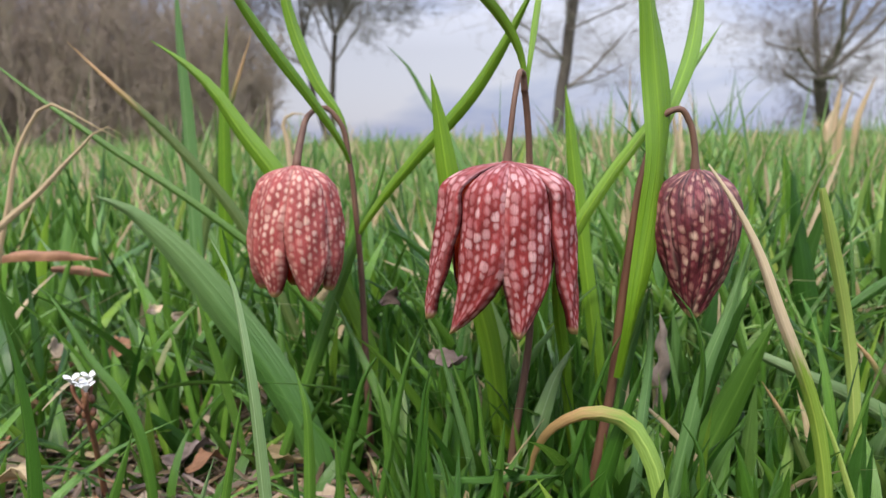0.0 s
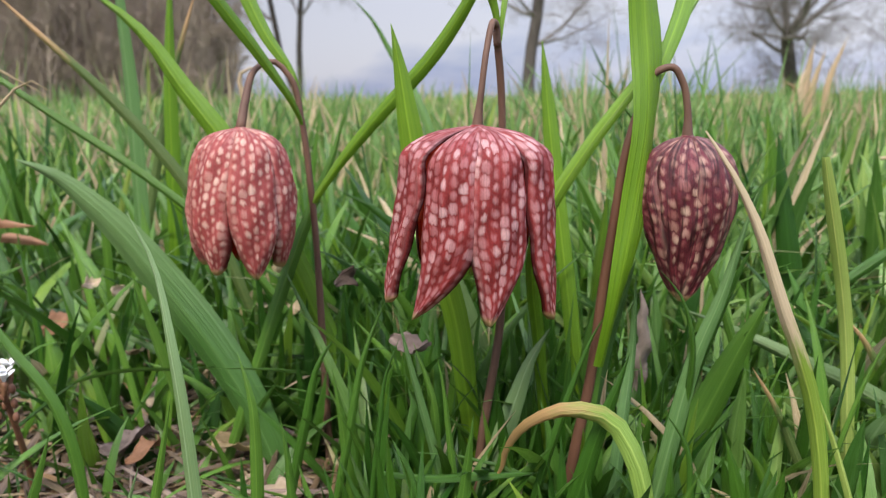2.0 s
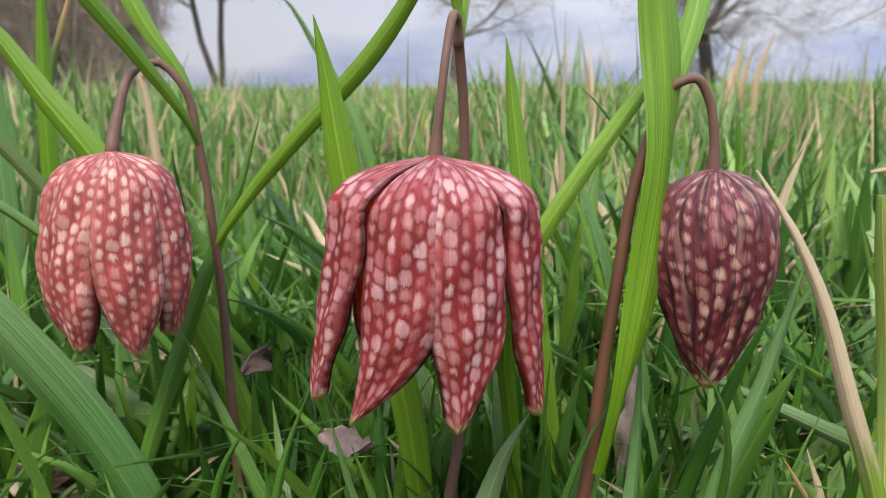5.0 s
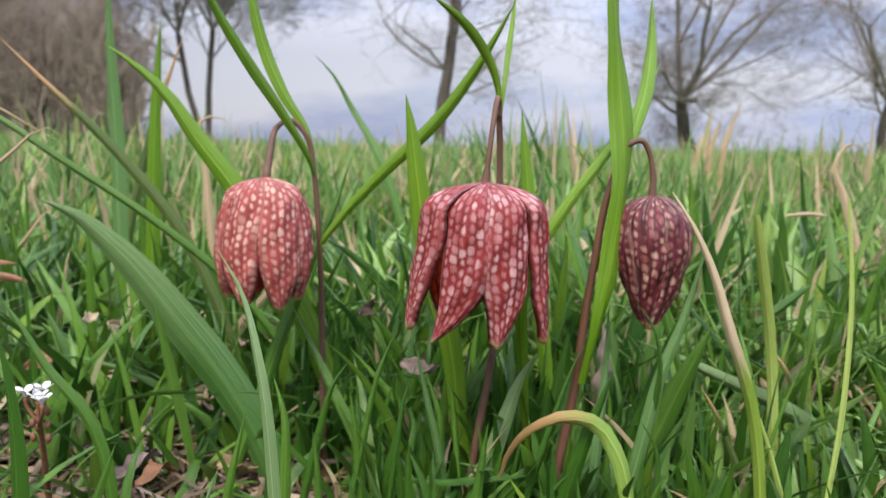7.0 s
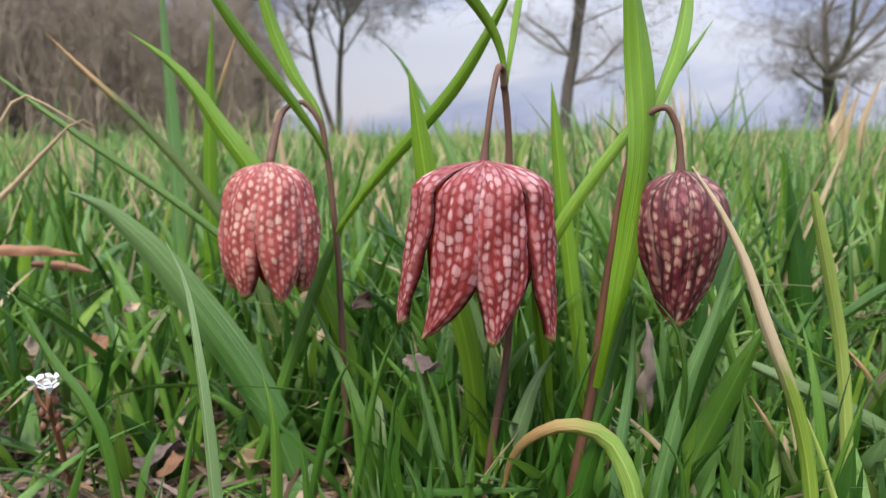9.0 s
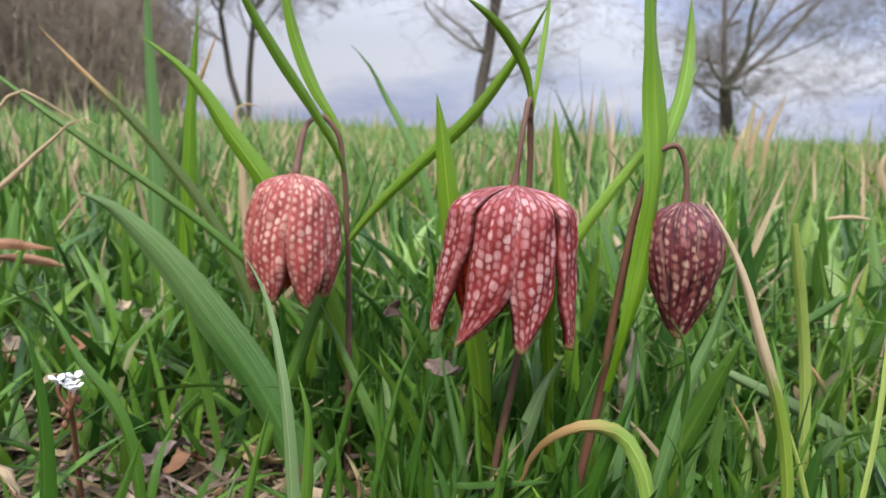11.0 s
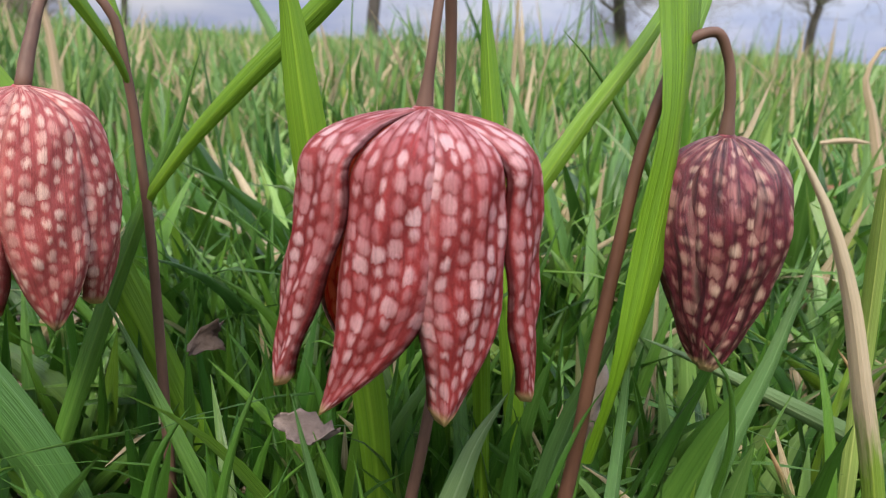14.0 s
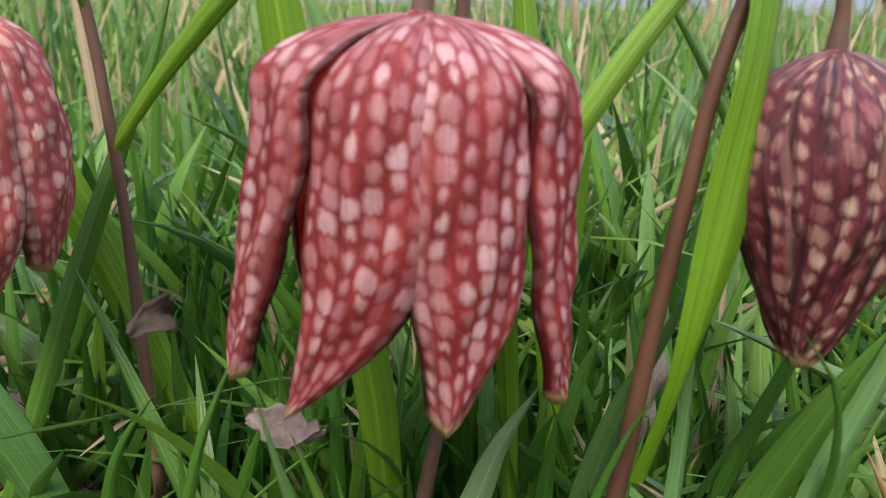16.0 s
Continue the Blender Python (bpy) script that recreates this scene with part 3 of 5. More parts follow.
# ---- the dark closed fritillary ----
dark = plant("fritillary with a dark purple-red closed bud and a broad upright leaf", (0.015, -0.009, -0.002))
BT = np.array((4.15, -0.48, 10.25)) * CM
tube("stem", np.array([(1.5, -0.6, -0.3), (1.99, -0.5, 3.45), (2.33, -0.42, 5.16), (2.58, -0.36, 7.24), (2.78, -0.33, 8.66), (3.0, -0.3, 10.06), (3.38, -0.24, 11.25)]) * CM, np.array((1.35, 1.25, 1.15, 1.05, 0.95, 0.85)) * 0.001, M_STEM_RED, 50, 12, dark)
tube("pedicel", np.array([(3.3, -0.22, 11.1), (3.5, -0.4, 11.5), (3.8, -0.48, 11.58), (4.00, -0.48, 11.3), (4.12, -0.48, 10.8), (4.15, -0.48, 10.2)]) * CM, np.array((0.85, 0.75, 0.7, 0.7, 0.7, 0.75, 1.2)) * 0.001, M_STEM, 36, 12, dark)
bud = lathe("flower", BT + (0, 0, -0.0034), [(0.0, 0.0014), (0.0014, 0.0024), (0.0026, 0.0022), (0.0036, 0.0011)], M_TEPAL_DARK, 14, dark, "closed dark purple-red chequered bud")
R_BUD = np.array((0.08, 0.45, 0.76, 0.88, 0.85, 0.74, 0.58, 0.38, 0.11)) * CM
W_BUD = np.array((0.10, 0.31, 0.50, 0.57, 0.57, 0.51, 0.41, 0.28, 0.09)) * CM
for az, dr, lf in ((-62, 3.26, 0.04), (-118, 3.2, 0.0), (-178, 3.2, 0.04), (-4, 3.2, 0.10), (58, 3.2, 0.04), (118, 3.2, 0.0)):
    tepal("tepal", BT, (BT[0] - 0.0012, BT[1] - 0.004, BT[2] - dr * CM), dr * CM, R_BUD, W_BUD, az, 0.0, 0.0, [M_TEPAL_DARK, M_INNER], bud, 0.9, lf * CM, 0.0009)

# ---- leaves of the fritillaries and single blades ----
# middle plant
blade("leaf", [(0.0056, 0.0090, 0.1219), (0.0050, 0.0085, 0.1271), (0.0032, 0.0070, 0.1321), (0.0000, 0.0050, 0.1369), (-0.0066, 0.0000, 0.1428), (-0.0150, -0.0060, 0.1469)], 0.0026, M_LEAF, turn=25, base=0.3, parent=mid)
blade("leaf", [(0.0060, 0.0090, 0.1212), (0.0067, 0.0100, 0.1259), (0.0081, 0.0120, 0.1328), (0.0103, 0.0160, 0.1440), (0.0120, 0.0200, 0.1542)], 0.0024, M_LEAF, turn=-40, fold=0.5, base=0.3, parent=mid)
# pale plant
blade("leaf", [(-0.0390, 0.0480, 0.0830), (-0.0310, 0.0440, 0.0940), (-0.0222, 0.0388, 0.1042), (-0.0044, 0.0279, 0.1237), (0.0050, 0.0210, 0.1390), (0.0112, 0.0165, 0.1512)], 0.0037, M_LEAF, turn=10, base=0.45, parent=pale)
blade("leaf", [(-0.0395, 0.0470, 0.1027), (-0.0409, 0.0440, 0.1079), (-0.0480, 0.0380, 0.1208), (-0.0571, 0.0320, 0.1344), (-0.0654, 0.0260, 0.1483), (-0.0703, 0.0200, 0.1597)], 0.0033, M_LEAF, turn=-20, base=0.25, parent=pale)
blade("leaf", [(-0.0397, 0.0470, 0.1076), (-0.0417, 0.0465, 0.1164), (-0.0482, 0.0470, 0.1272), (-0.0535, 0.0480, 0.1396), (-0.0569, 0.0480, 0.1535), (-0.0580, 0.0480, 0.1657)], 0.0039, M_LEAF, turn=-20, base=0.15, parent=pale)
# dark plant
blade("leaf", [(0.0242, -0.0075, 0.0560), (0.0262, -0.0095, 0.0690), (0.0305, -0.0080, 0.0910), (0.0330, -0.0055, 0.1100), (0.0324, -0.0020, 0.1300), (0.0305, -0.0010, 0.1500), (0.0310, 0.0000, 0.1700)], 0.0066, M_TALL, turn=-15, base=0.35, wave=16.0, fold=0.2, parent=dark, label='broad bright green upright leaf')
blade("leaf", [(0.0324, -0.0020, 0.1043), (0.0354, -0.0010, 0.1120), (0.0392, 0.0020, 0.1197), (0.0444, 0.0080, 0.1294), (0.0480, 0.0140, 0.1408), (0.0493, 0.0180, 0.1550)], 0.0038, M_LEAF, turn=35, base=0.2, fold=0.4, parent=dark)
blade("grass_blade", [(0.0240, 0.0240, -0.0030), (0.0170, 0.0180, 0.0500), (0.0150, 0.0100, 0.0820), (0.0250, 0.0100, 0.0990), (0.0390, 0.0130, 0.1160), (0.0530, 0.0260, 0.1300), (0.0645, 0.0410, 0.1405)], 0.0033, M_LEAF, turn=15, fold=0.35, category='grass blade', group='grass blades round the flowers', label="green blade slanting up behind the dark bud's stem")
blade("leaf", [(0.0253, 0.0232, -0.0030), (0.0268, 0.0200, 0.0136), (0.0316, 0.0100, 0.0574), (0.0331, 0.0060, 0.0670), (0.0350, 0.0040, 0.0757)], 0.0047, M_BLUE, turn=0, parent=dark)
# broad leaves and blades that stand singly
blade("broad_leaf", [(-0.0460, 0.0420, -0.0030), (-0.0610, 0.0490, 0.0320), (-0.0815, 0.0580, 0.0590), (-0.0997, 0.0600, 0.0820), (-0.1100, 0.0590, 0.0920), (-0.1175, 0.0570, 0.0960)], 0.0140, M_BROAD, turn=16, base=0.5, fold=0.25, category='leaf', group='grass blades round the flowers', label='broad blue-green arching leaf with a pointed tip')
blade("grass_blade", [(-0.0465, -0.0460, -0.0030), (-0.0488, -0.0430, 0.0460), (-0.0516, -0.0390, 0.0730), (-0.0555, -0.0330, 0.0865), (-0.0598, -0.0295, 0.0934)], 0.0026, M_PALE, turn=15, category='grass blade', group='grass blades round the flowers', label='tall pale grey-green blade bending over')
blade("grass_blade", [(-0.0190, 0.0501, -0.0030), (-0.0664, 0.0660, 0.1025), (-0.0754, 0.0690, 0.1141), (-0.0860, 0.0720, 0.1293), (-0.0950, 0.0740, 0.1374), (-0.1037, 0.0750, 0.1434)], 0.0082, M_LEAF, turn=15, base=0.6, group='grass blades round the flowers', label='bright green upright blade with a slanting tip')
blade("grass_blade", [(0.0043, 0.0240, -0.0030), (0.0008, 0.0240, 0.0304), (-0.0025, 0.0240, 0.0574), (-0.0100, 0.0230, 0.0852), (-0.0131, 0.0220, 0.1044), (-0.0151, 0.0220, 0.1188), (-0.0166, 0.0220, 0.1269)], 0.0061, M_LEAF, turn=10, base=0.28, taper=0.72, group='grass blades round the flowers', label='short broad spear-shaped blade behind the bell')
blade("grass_blade", [(0.0330, 0.0300, -0.0030), (0.0290, 0.0350, 0.0500), (0.0245, 0.0410, 0.0950), (0.0220, 0.0450, 0.1250)], 0.0042, M_LEAF, turn=20, base=0.8, taper=0.75, category='grass blade', group='grass blades round the flowers', label='narrow upright bright green blade')
blade("grass_blade", [(0.0682, -0.0230, -0.0030), (0.0606, -0.0220, 0.0557), (0.0530, -0.0235, 0.0730), (0.0472, -0.0235, 0.0880), (0.0425, -0.0230, 0.0970), (0.0380, -0.0215, 0.1042)], 0.0030, M_WITHER, turn=20, base=0.8, blunt=0.12, fold=0.5, twist=25, category='grass blade', group='grass blades round the flowers', label='yellow-green blade with a withered straw-coloured tip')
blade("grass_blade", [(0.0830, -0.0205, -0.0030), (0.0738, -0.0190, 0.0285), (0.0676, -0.0180, 0.0465), (0.0641, -0.0170, 0.0552)], 0.0016, M_LIME, fold=0.6, group='grass blades round the flowers', label='narrow yellow-green grass stalk')
blade("grass_blade", [(0.0905, 0.0062, -0.0030), (0.0855, 0.0062, 0.0562), (0.0704, -0.0047, 0.0978)], 0.0030, M_LIME, turn=40, base=0.9, blunt=0.5, taper=0.8, category='grass blade', group='grass blades round the flowers', label='cut yellow-green grass stalk')
blade("grass_blade", [(0.0792, -0.0250, -0.0030), (0.0811, -0.0250, 0.0221), (0.0839, -0.0250, 0.0531), (0.0830, -0.0250, 0.0842), (0.0800, -0.0250, 0.1036)], 0.0029, M_LIME, turn=-30, base=0.9, blunt=0.3, group='grass blades round the flowers', label='narrow yellow-green grass stalk')
blade("grass_blade", [(0.0377, -0.0031, -0.0030), (0.0391, -0.0100, 0.0305), (0.0401, -0.0150, 0.0512), (0.0392, -0.0180, 0.0648), (0.0361, -0.0190, 0.0737), (0.0317, -0.0191, 0.0789)], 0.0017, M_GRASS, turn=10, fold=0.4, group='grass blades round the flowers', label='green blade with a hooked tip')
blade("grass_blade", [(0.0279, -0.0150, -0.0030), (0.0375, -0.0150, 0.0439), (0.0417, -0.0150, 0.0614), (0.0457, -0.0150, 0.0719), (0.0489, -0.0150, 0.0832), (0.0512, -0.0153, 0.0921)], 0.0034, M_BLUE, turn=25, fold=0.4, group='grass blades round the flowers', label='blue-green upright blade among the grass')
blade("broad_leaf", [(0.0387, 0.0100, -0.0030), (0.0479, 0.0100, 0.0209), (0.0555, 0.0100, 0.0375), (0.0613, 0.0080, 0.0529), (0.0666, 0.0060, 0.0663)], 0.0082, M_GRASS, turn=10, category='leaf', group='grass blades round the flowers', label='broad dark green leaf leaning over')
blade("broad_leaf", [(0.0419, 0.0147, -0.0030), (0.0457, 0.0140, 0.0160), (0.0514, 0.0130, 0.0396), (0.0583, 0.0120, 0.0607), (0.0640, 0.0100, 0.0771)], 0.0058, M_GRASS, turn=-20, category='leaf', group='grass blades round the flowers', label='dark green leaf beneath the closed bud')
blade("grass_blade", [(0.0103, -0.0148, -0.0030), (0.0168, -0.0180, 0.0296), (0.0209, -0.0200, 0.0471), (0.0241, -0.0210, 0.0574), (0.0258, -0.0220, 0.0638)], 0.0041, M_GRASS, turn=10, fold=0.3, group='grass blades round the flowers', label='dark blade in front of the stem')
blade("grass_blade", [(0.0354, -0.0354, -0.0030), (0.0283, -0.0290, 0.0348), (0.0261, -0.0270, 0.0449), (0.0222, -0.0240, 0.0514), (0.0150, -0.0240, 0.0537), (0.0083, -0.0190, 0.0493), (0.0046, -0.0120, 0.0404), (0.0031, -0.0080, 0.0326), (0.0002, -0.0065, 0.0300)], 0.0038, M_ARC, turn=-35, base=0.9, fold=0.5, twist=60, group='grass blades round the flowers', label='arched blade, its curled end withered brown')
blade("broad_leaf", [(0.1482, -0.0136, -0.0030), (0.1105, 0.0100, 0.0291), (0.1009, 0.0160, 0.0361), (0.0841, 0.0240, 0.0443), (0.0709, 0.0320, 0.0501), (0.0595, 0.0380, 0.0545)], 0.0056, M_PALE, turn=25, category='leaf', group='grass blades round the flowers', label='pale flat leaf leaning through the grass')
blade("grass_blade", [(0.0873, 0.0260, -0.0030), (0.0373, 0.0260, 0.1090), (0.0342, 0.0260, 0.1124), (0.0298, 0.0257, 0.1160)], 0.0024, M_GRASS, group='grass blades round the flowers', label='slender green grass blade among the turf')
blade("grass_blade", [(-0.0706, 0.0466, -0.0030), (-0.0377, 0.0540, 0.0855), (-0.0332, 0.0550, 0.0956), (-0.0305, 0.0560, 0.1040), (-0.0284, 0.0558, 0.1099)], 0.0038, M_GRASS, group='grass blades round the flowers', label='slender green grass blade among the turf')
blade("grass_blade", [(-0.0697, 0.0240, 0.0473), (-0.0780, 0.0220, 0.0482), (-0.0866, 0.0210, 0.0477), (-0.0952, 0.0200, 0.0456)], 0.0027, M_GRASS, turn=60, group='grass blades round the flowers', label='blade lying across the grass')
blade("grass_blade", [(0.0251, 0.1923, -0.0030), (-0.0077, 0.2300, 0.1187), (-0.0163, 0.2400, 0.1341), (-0.0267, 0.2420, 0.1523), (-0.0363, 0.2420, 0.1619)], 0.0049, M_GRASS, group='grass blades round the flowers', label='slender green grass blade among the turf')
blade("grass_blade", [(-0.0217, 0.0688, -0.0030), (-0.0704, 0.0800, 0.0699), (-0.0966, 0.0860, 0.0905), (-0.1260, 0.0940, 0.1094), (-0.1517, 0.1020, 0.1265), (-0.1817, 0.1100, 0.1492)], 0.0033, M_GRASS, turn=20, group='grass blades round the flowers', label='long dark green blade leaning far over')
blade("grass_blade", [(-0.0571, 0.1184, -0.0030), (-0.0934, 0.1150, 0.0888), (-0.1145, 0.1130, 0.1155), (-0.1308, 0.1100, 0.1329), (-0.1449, 0.1080, 0.1483)], 0.0045, M_RUSTY, group='grass blades round the flowers', label='dark blade with a rusty dry tip')
blade("grass_blade", [(-0.1180, 0.1511, -0.0030), (-0.1188, 0.1550, 0.0716), (-0.1195, 0.1580, 0.1202), (-0.1206, 0.1580, 0.1511), (-0.1205, 0.1580, 0.1857)], 0.0072, M_BLUE, turn=20, base=0.9, group='grass blades round the flowers', label='blue-green upright blade among the grass')
blade("grass_blade", [(-0.1096, 0.1600, -0.0030), (-0.1056, 0.1600, 0.0933), (-0.1041, 0.1600, 0.1250), (-0.1023, 0.1600, 0.1465), (-0.1004, 0.1600, 0.1653)], 0.0063, M_LEAF, group='grass blades round the flowers', label='bright green blade among the grass')
blade("grass_blade", [(-0.1385, 0.1800, -0.0030), (-0.1127, 0.1800, 0.1054), (-0.1055, 0.1800, 0.1311), (-0.0991, 0.1800, 0.1487), (-0.0947, 0.1800, 0.1607)], 0.0041, M_RUSTY, group='grass blades round the flowers', label='green blade with a rusty dry tip')
blade("grass_blade", [(-0.0987, -0.0300, -0.0030), (-0.0972, -0.0300, 0.0366), (-0.0966, -0.0300, 0.0505), (-0.0972, -0.0300, 0.0664), (-0.0990, -0.0300, 0.0792)], 0.0041, M_GRASS, turn=20, group='grass blades round the flowers', label="green blade close to the ground's edge")
blade("grass_blade", [(-0.0890, 0.0125, -0.0030), (-0.0969, 0.0150, 0.0461), (-0.1066, 0.0180, 0.0580), (-0.1124, 0.0200, 0.0681), (-0.1178, 0.0220, 0.0752)], 0.0035, M_GRASS, turn=10, group='grass blades round the flowers', label='slender green grass blade among the turf')
blade("grass_blade", [(-0.1000, -0.0150, -0.0030), (-0.0894, -0.0150, 0.0312), (-0.0856, -0.0150, 0.0414), (-0.0827, -0.0150, 0.0496)], 0.0032, M_GRASS, turn=20, group='grass blades round the flowers', label='slender green grass blade among the turf')
blade("grass_blade", [(-0.0669, -0.0330, -0.0030), (-0.0594, -0.0330, 0.0393), (-0.0570, -0.0330, 0.0508), (-0.0542, -0.0330, 0.0631)], 0.0022, M_GRASS, group='grass blades round the flowers', label='slender green grass blade among the turf')
blade("grass_blade", [(-0.0759, -0.0360, -0.0030), (-0.0633, -0.0360, 0.0410), (-0.0614, -0.0360, 0.0466), (-0.0593, -0.0360, 0.0526)], 0.0018, M_PALE, group='grass blades round the flowers', label='pale green leaf among the grass')
blade("grass_blade", [(-0.0490, 0.0000, -0.0030), (-0.0483, 0.0000, 0.0225), (-0.0478, 0.0000, 0.0368), (-0.0480, 0.0000, 0.0480), (-0.0507, 0.0020, 0.0585)], 0.0029, M_GRASS, group='grass blades round the flowers', label='slender green grass blade among the turf')
blade("grass_blade", [(-0.0101, -0.0220, -0.0030), (-0.0059, -0.0220, 0.0323), (-0.0047, -0.0220, 0.0411), (-0.0034, -0.0230, 0.0532)], 0.0029, M_GRASS, turn=20, group='grass blades round the flowers', label='slender green grass blade among the turf')
blade("grass_blade", [(-0.0073, 0.0040, -0.0030), (-0.0089, 0.0040, 0.0341), (-0.0096, 0.0040, 0.0457), (-0.0135, 0.0050, 0.0583)], 0.0025, M_GRASS, group='grass blades round the flowers', label='slender green grass blade among the turf')
blade("grass_blade", [(-0.0272, 0.0100, -0.0030), (-0.0288, 0.0100, 0.0230), (-0.0300, 0.0100, 0.0381), (-0.0318, 0.0100, 0.0514)], 0.0026, M_GRASS, group='grass blades round the flowers', label='slender green grass blade among the turf')
blade("grass_blade", [(-0.0387, -0.0050, -0.0030), (-0.0401, -0.0050, 0.0304), (-0.0405, -0.0050, 0.0387), (-0.0415, -0.0050, 0.0469)], 0.0021, M_GRASS, group='grass blades round the flowers', label='slender green grass blade among the turf')
blade("grass_blade", [(-0.0480, 0.0200, -0.0030), (-0.0395, 0.0200, 0.0345), (-0.0353, 0.0200, 0.0499), (-0.0307, 0.0200, 0.0567)], 0.0025, M_GRASS, group='grass blades round the flowers', label='slender green grass blade among the turf')
blade("grass_blade", [(-0.0361, 0.0068, -0.0030), (-0.0286, 0.0100, 0.0351), (-0.0240, 0.0120, 0.0551), (-0.0192, 0.0140, 0.0662)], 0.0020, M_GRASS, group='grass blades round the flowers', label='slender green grass blade among the turf')
blade("broad_leaf", [(-0.0040, 0.0080, -0.0030), (0.0099, 0.0080, 0.0438), (0.0127, 0.0080, 0.0518), (0.0175, 0.0080, 0.0600)], 0.0051, M_PALE, turn=15, category='leaf', group='grass blades round the flowers', label='short pale leaf with a yellowing tip')
blade("grass_blade", [(0.0222, -0.0179, -0.0030), (0.0304, -0.0050, 0.0424), (0.0336, 0.0000, 0.0573), (0.0345, 0.0020, 0.0734)], 0.0030, M_BLUE, group='grass blades round the flowers', label='blue-green upright blade among the grass')
blade("grass_blade", [(0.0860, 0.0000, -0.0030), (0.0728, 0.0000, 0.0293), (0.0665, 0.0000, 0.0425), (0.0606, 0.0000, 0.0518)], 0.0022, M_RUSTY, group='grass blades round the flowers', label='green blade with a rusty dry tip')
blade("grass_blade", [(0.0965, 0.0300, 0.0604), (0.1058, 0.0300, 0.0667), (0.1164, 0.0320, 0.0726)], 0.0035, M_GRASS, group='grass blades round the flowers', label='slender green grass blade among the turf')
blade("grass_blade", [(0.0735, 0.0000, -0.0030), (0.0837, 0.0000, 0.0363), (0.0872, 0.0000, 0.0477), (0.0918, 0.0000, 0.0589)], 0.0016, M_GRASS, group='grass blades round the flowers', label='slender green grass blade among the turf')
blade("grass_blade", [(0.1294, 0.0200, -0.0030), (0.1044, 0.0200, 0.0421), (0.0992, 0.0200, 0.0502), (0.0929, 0.0200, 0.0571)], 0.0030, M_RUSTY, group='grass blades round the flowers', label='green blade with a rusty dry tip')
blade("grass_blade", [(0.0441, -0.0200, -0.0030), (0.0398, -0.0200, 0.0326), (0.0382, -0.0200, 0.0442), (0.0336, -0.0200, 0.0512)], 0.0017, M_GRASS, group='grass blades round the flowers', label='slender green grass blade among the turf')
blade("grass_blade", [(-0.0215, -0.0050, 0.0333), (-0.0110, -0.0060, 0.0321), (-0.0006, -0.0080, 0.0331), (0.0121, -0.0100, 0.0342)], 0.0021, M_GRASS, turn=60, group='grass blades round the flowers', label='slender green grass blade among the turf')
blade("grass_blade", [(0.0031, -0.0070, -0.0030), (0.0188, -0.0070, 0.0512), (0.0214, -0.0070, 0.0588), (0.0240, -0.0070, 0.0644), (0.0261, -0.0071, 0.0676)], 0.0020, M_GRASS, fold=0.5, group='grass blades round the flowers', label='slender green grass blade among the turf')
blade("grass_blade", [(-0.0092, 0.0800, -0.0030), (-0.0059, 0.0800, 0.0497), (-0.0043, 0.0800, 0.0724), (-0.0057, 0.0800, 0.0925), (-0.0075, 0.0800, 0.1036)], 0.0045, M_PALE, turn=20, group='grass blades round the flowers', label='pale green leaf among the grass')
blade("broad_leaf", [(0.0219, 0.0600, -0.0030), (-0.0046, 0.0600, 0.0699), (-0.0077, 0.0600, 0.0772), (-0.0128, 0.0600, 0.0832), (-0.0173, 0.0600, 0.0840)], 0.0060, M_PALE, turn=40, category='leaf', group='grass blades round the flowers', label='pale leaf bent over behind the bell')
blade("grass_blade", [(-0.0021, 0.0026, -0.0030), (-0.0111, 0.0000, 0.0415), (-0.0145, -0.0010, 0.0558), (-0.0170, -0.0020, 0.0677)], 0.0021, M_BLUE, turn=15, group='grass blades round the flowers', label='blue-green upright blade among the grass')
blade("grass_blade", [(-0.0026, -0.0040, -0.0030), (-0.0068, -0.0040, 0.0429), (-0.0078, -0.0040, 0.0525), (-0.0091, -0.0040, 0.0593)], 0.0016, M_GRASS, group='grass blades round the flowers', label='slender green grass blade among the turf')
blade("grass_blade", [(-0.0265, -0.0060, -0.0030), (-0.0211, -0.0060, 0.0440), (-0.0196, -0.0060, 0.0548), (-0.0166, -0.0070, 0.0633)], 0.0014, M_GRASS, group='grass blades round the flowers', label='slender green grass blade among the turf')
# dry stalks
blade("dry_stalk", [(-0.1853, 0.0900, -0.0030), (-0.1677, 0.0900, 0.0700), (-0.1622, 0.0900, 0.0895), (-0.1544, 0.0900, 0.1144), (-0.1451, 0.0900, 0.1253), (-0.1332, 0.0900, 0.1195), (-0.1205, 0.0900, 0.1122)], 0.0021, M_STRAW, category='dry grass', group='grass blades round the flowers', label='straw-coloured broken grass stalk')
blade("dry_stalk", [(-0.2112, 0.0840, -0.0030), (-0.1613, 0.0840, 0.0852), (-0.1493, 0.0840, 0.0946), (-0.1332, 0.0840, 0.1100), (-0.1234, 0.0840, 0.1173), (-0.1177, 0.0840, 0.1139)], 0.0028, M_STRAW, category='dry grass', group='grass blades round the flowers', label='straw-coloured bent dry blade')
blade("dry_stalk", [(-0.0949, 0.3000, -0.0030), (-0.1020, 0.3000, 0.1111), (-0.1032, 0.3000, 0.1267), (-0.0961, 0.3000, 0.1300), (-0.0865, 0.3000, 0.1265)], 0.0049, M_STRAW, category='dry grass', group='grass blades round the flowers', label='pale dry blade bent over far behind')
blade("dry_stalk", [(0.1531, 0.1000, 0.0883), (0.1632, 0.1000, 0.0891), (0.1740, 0.1000, 0.0883)], 0.0019, M_STRAW, category='dry grass', group='grass blades round the flowers', label='dry stalk lying across the grass')
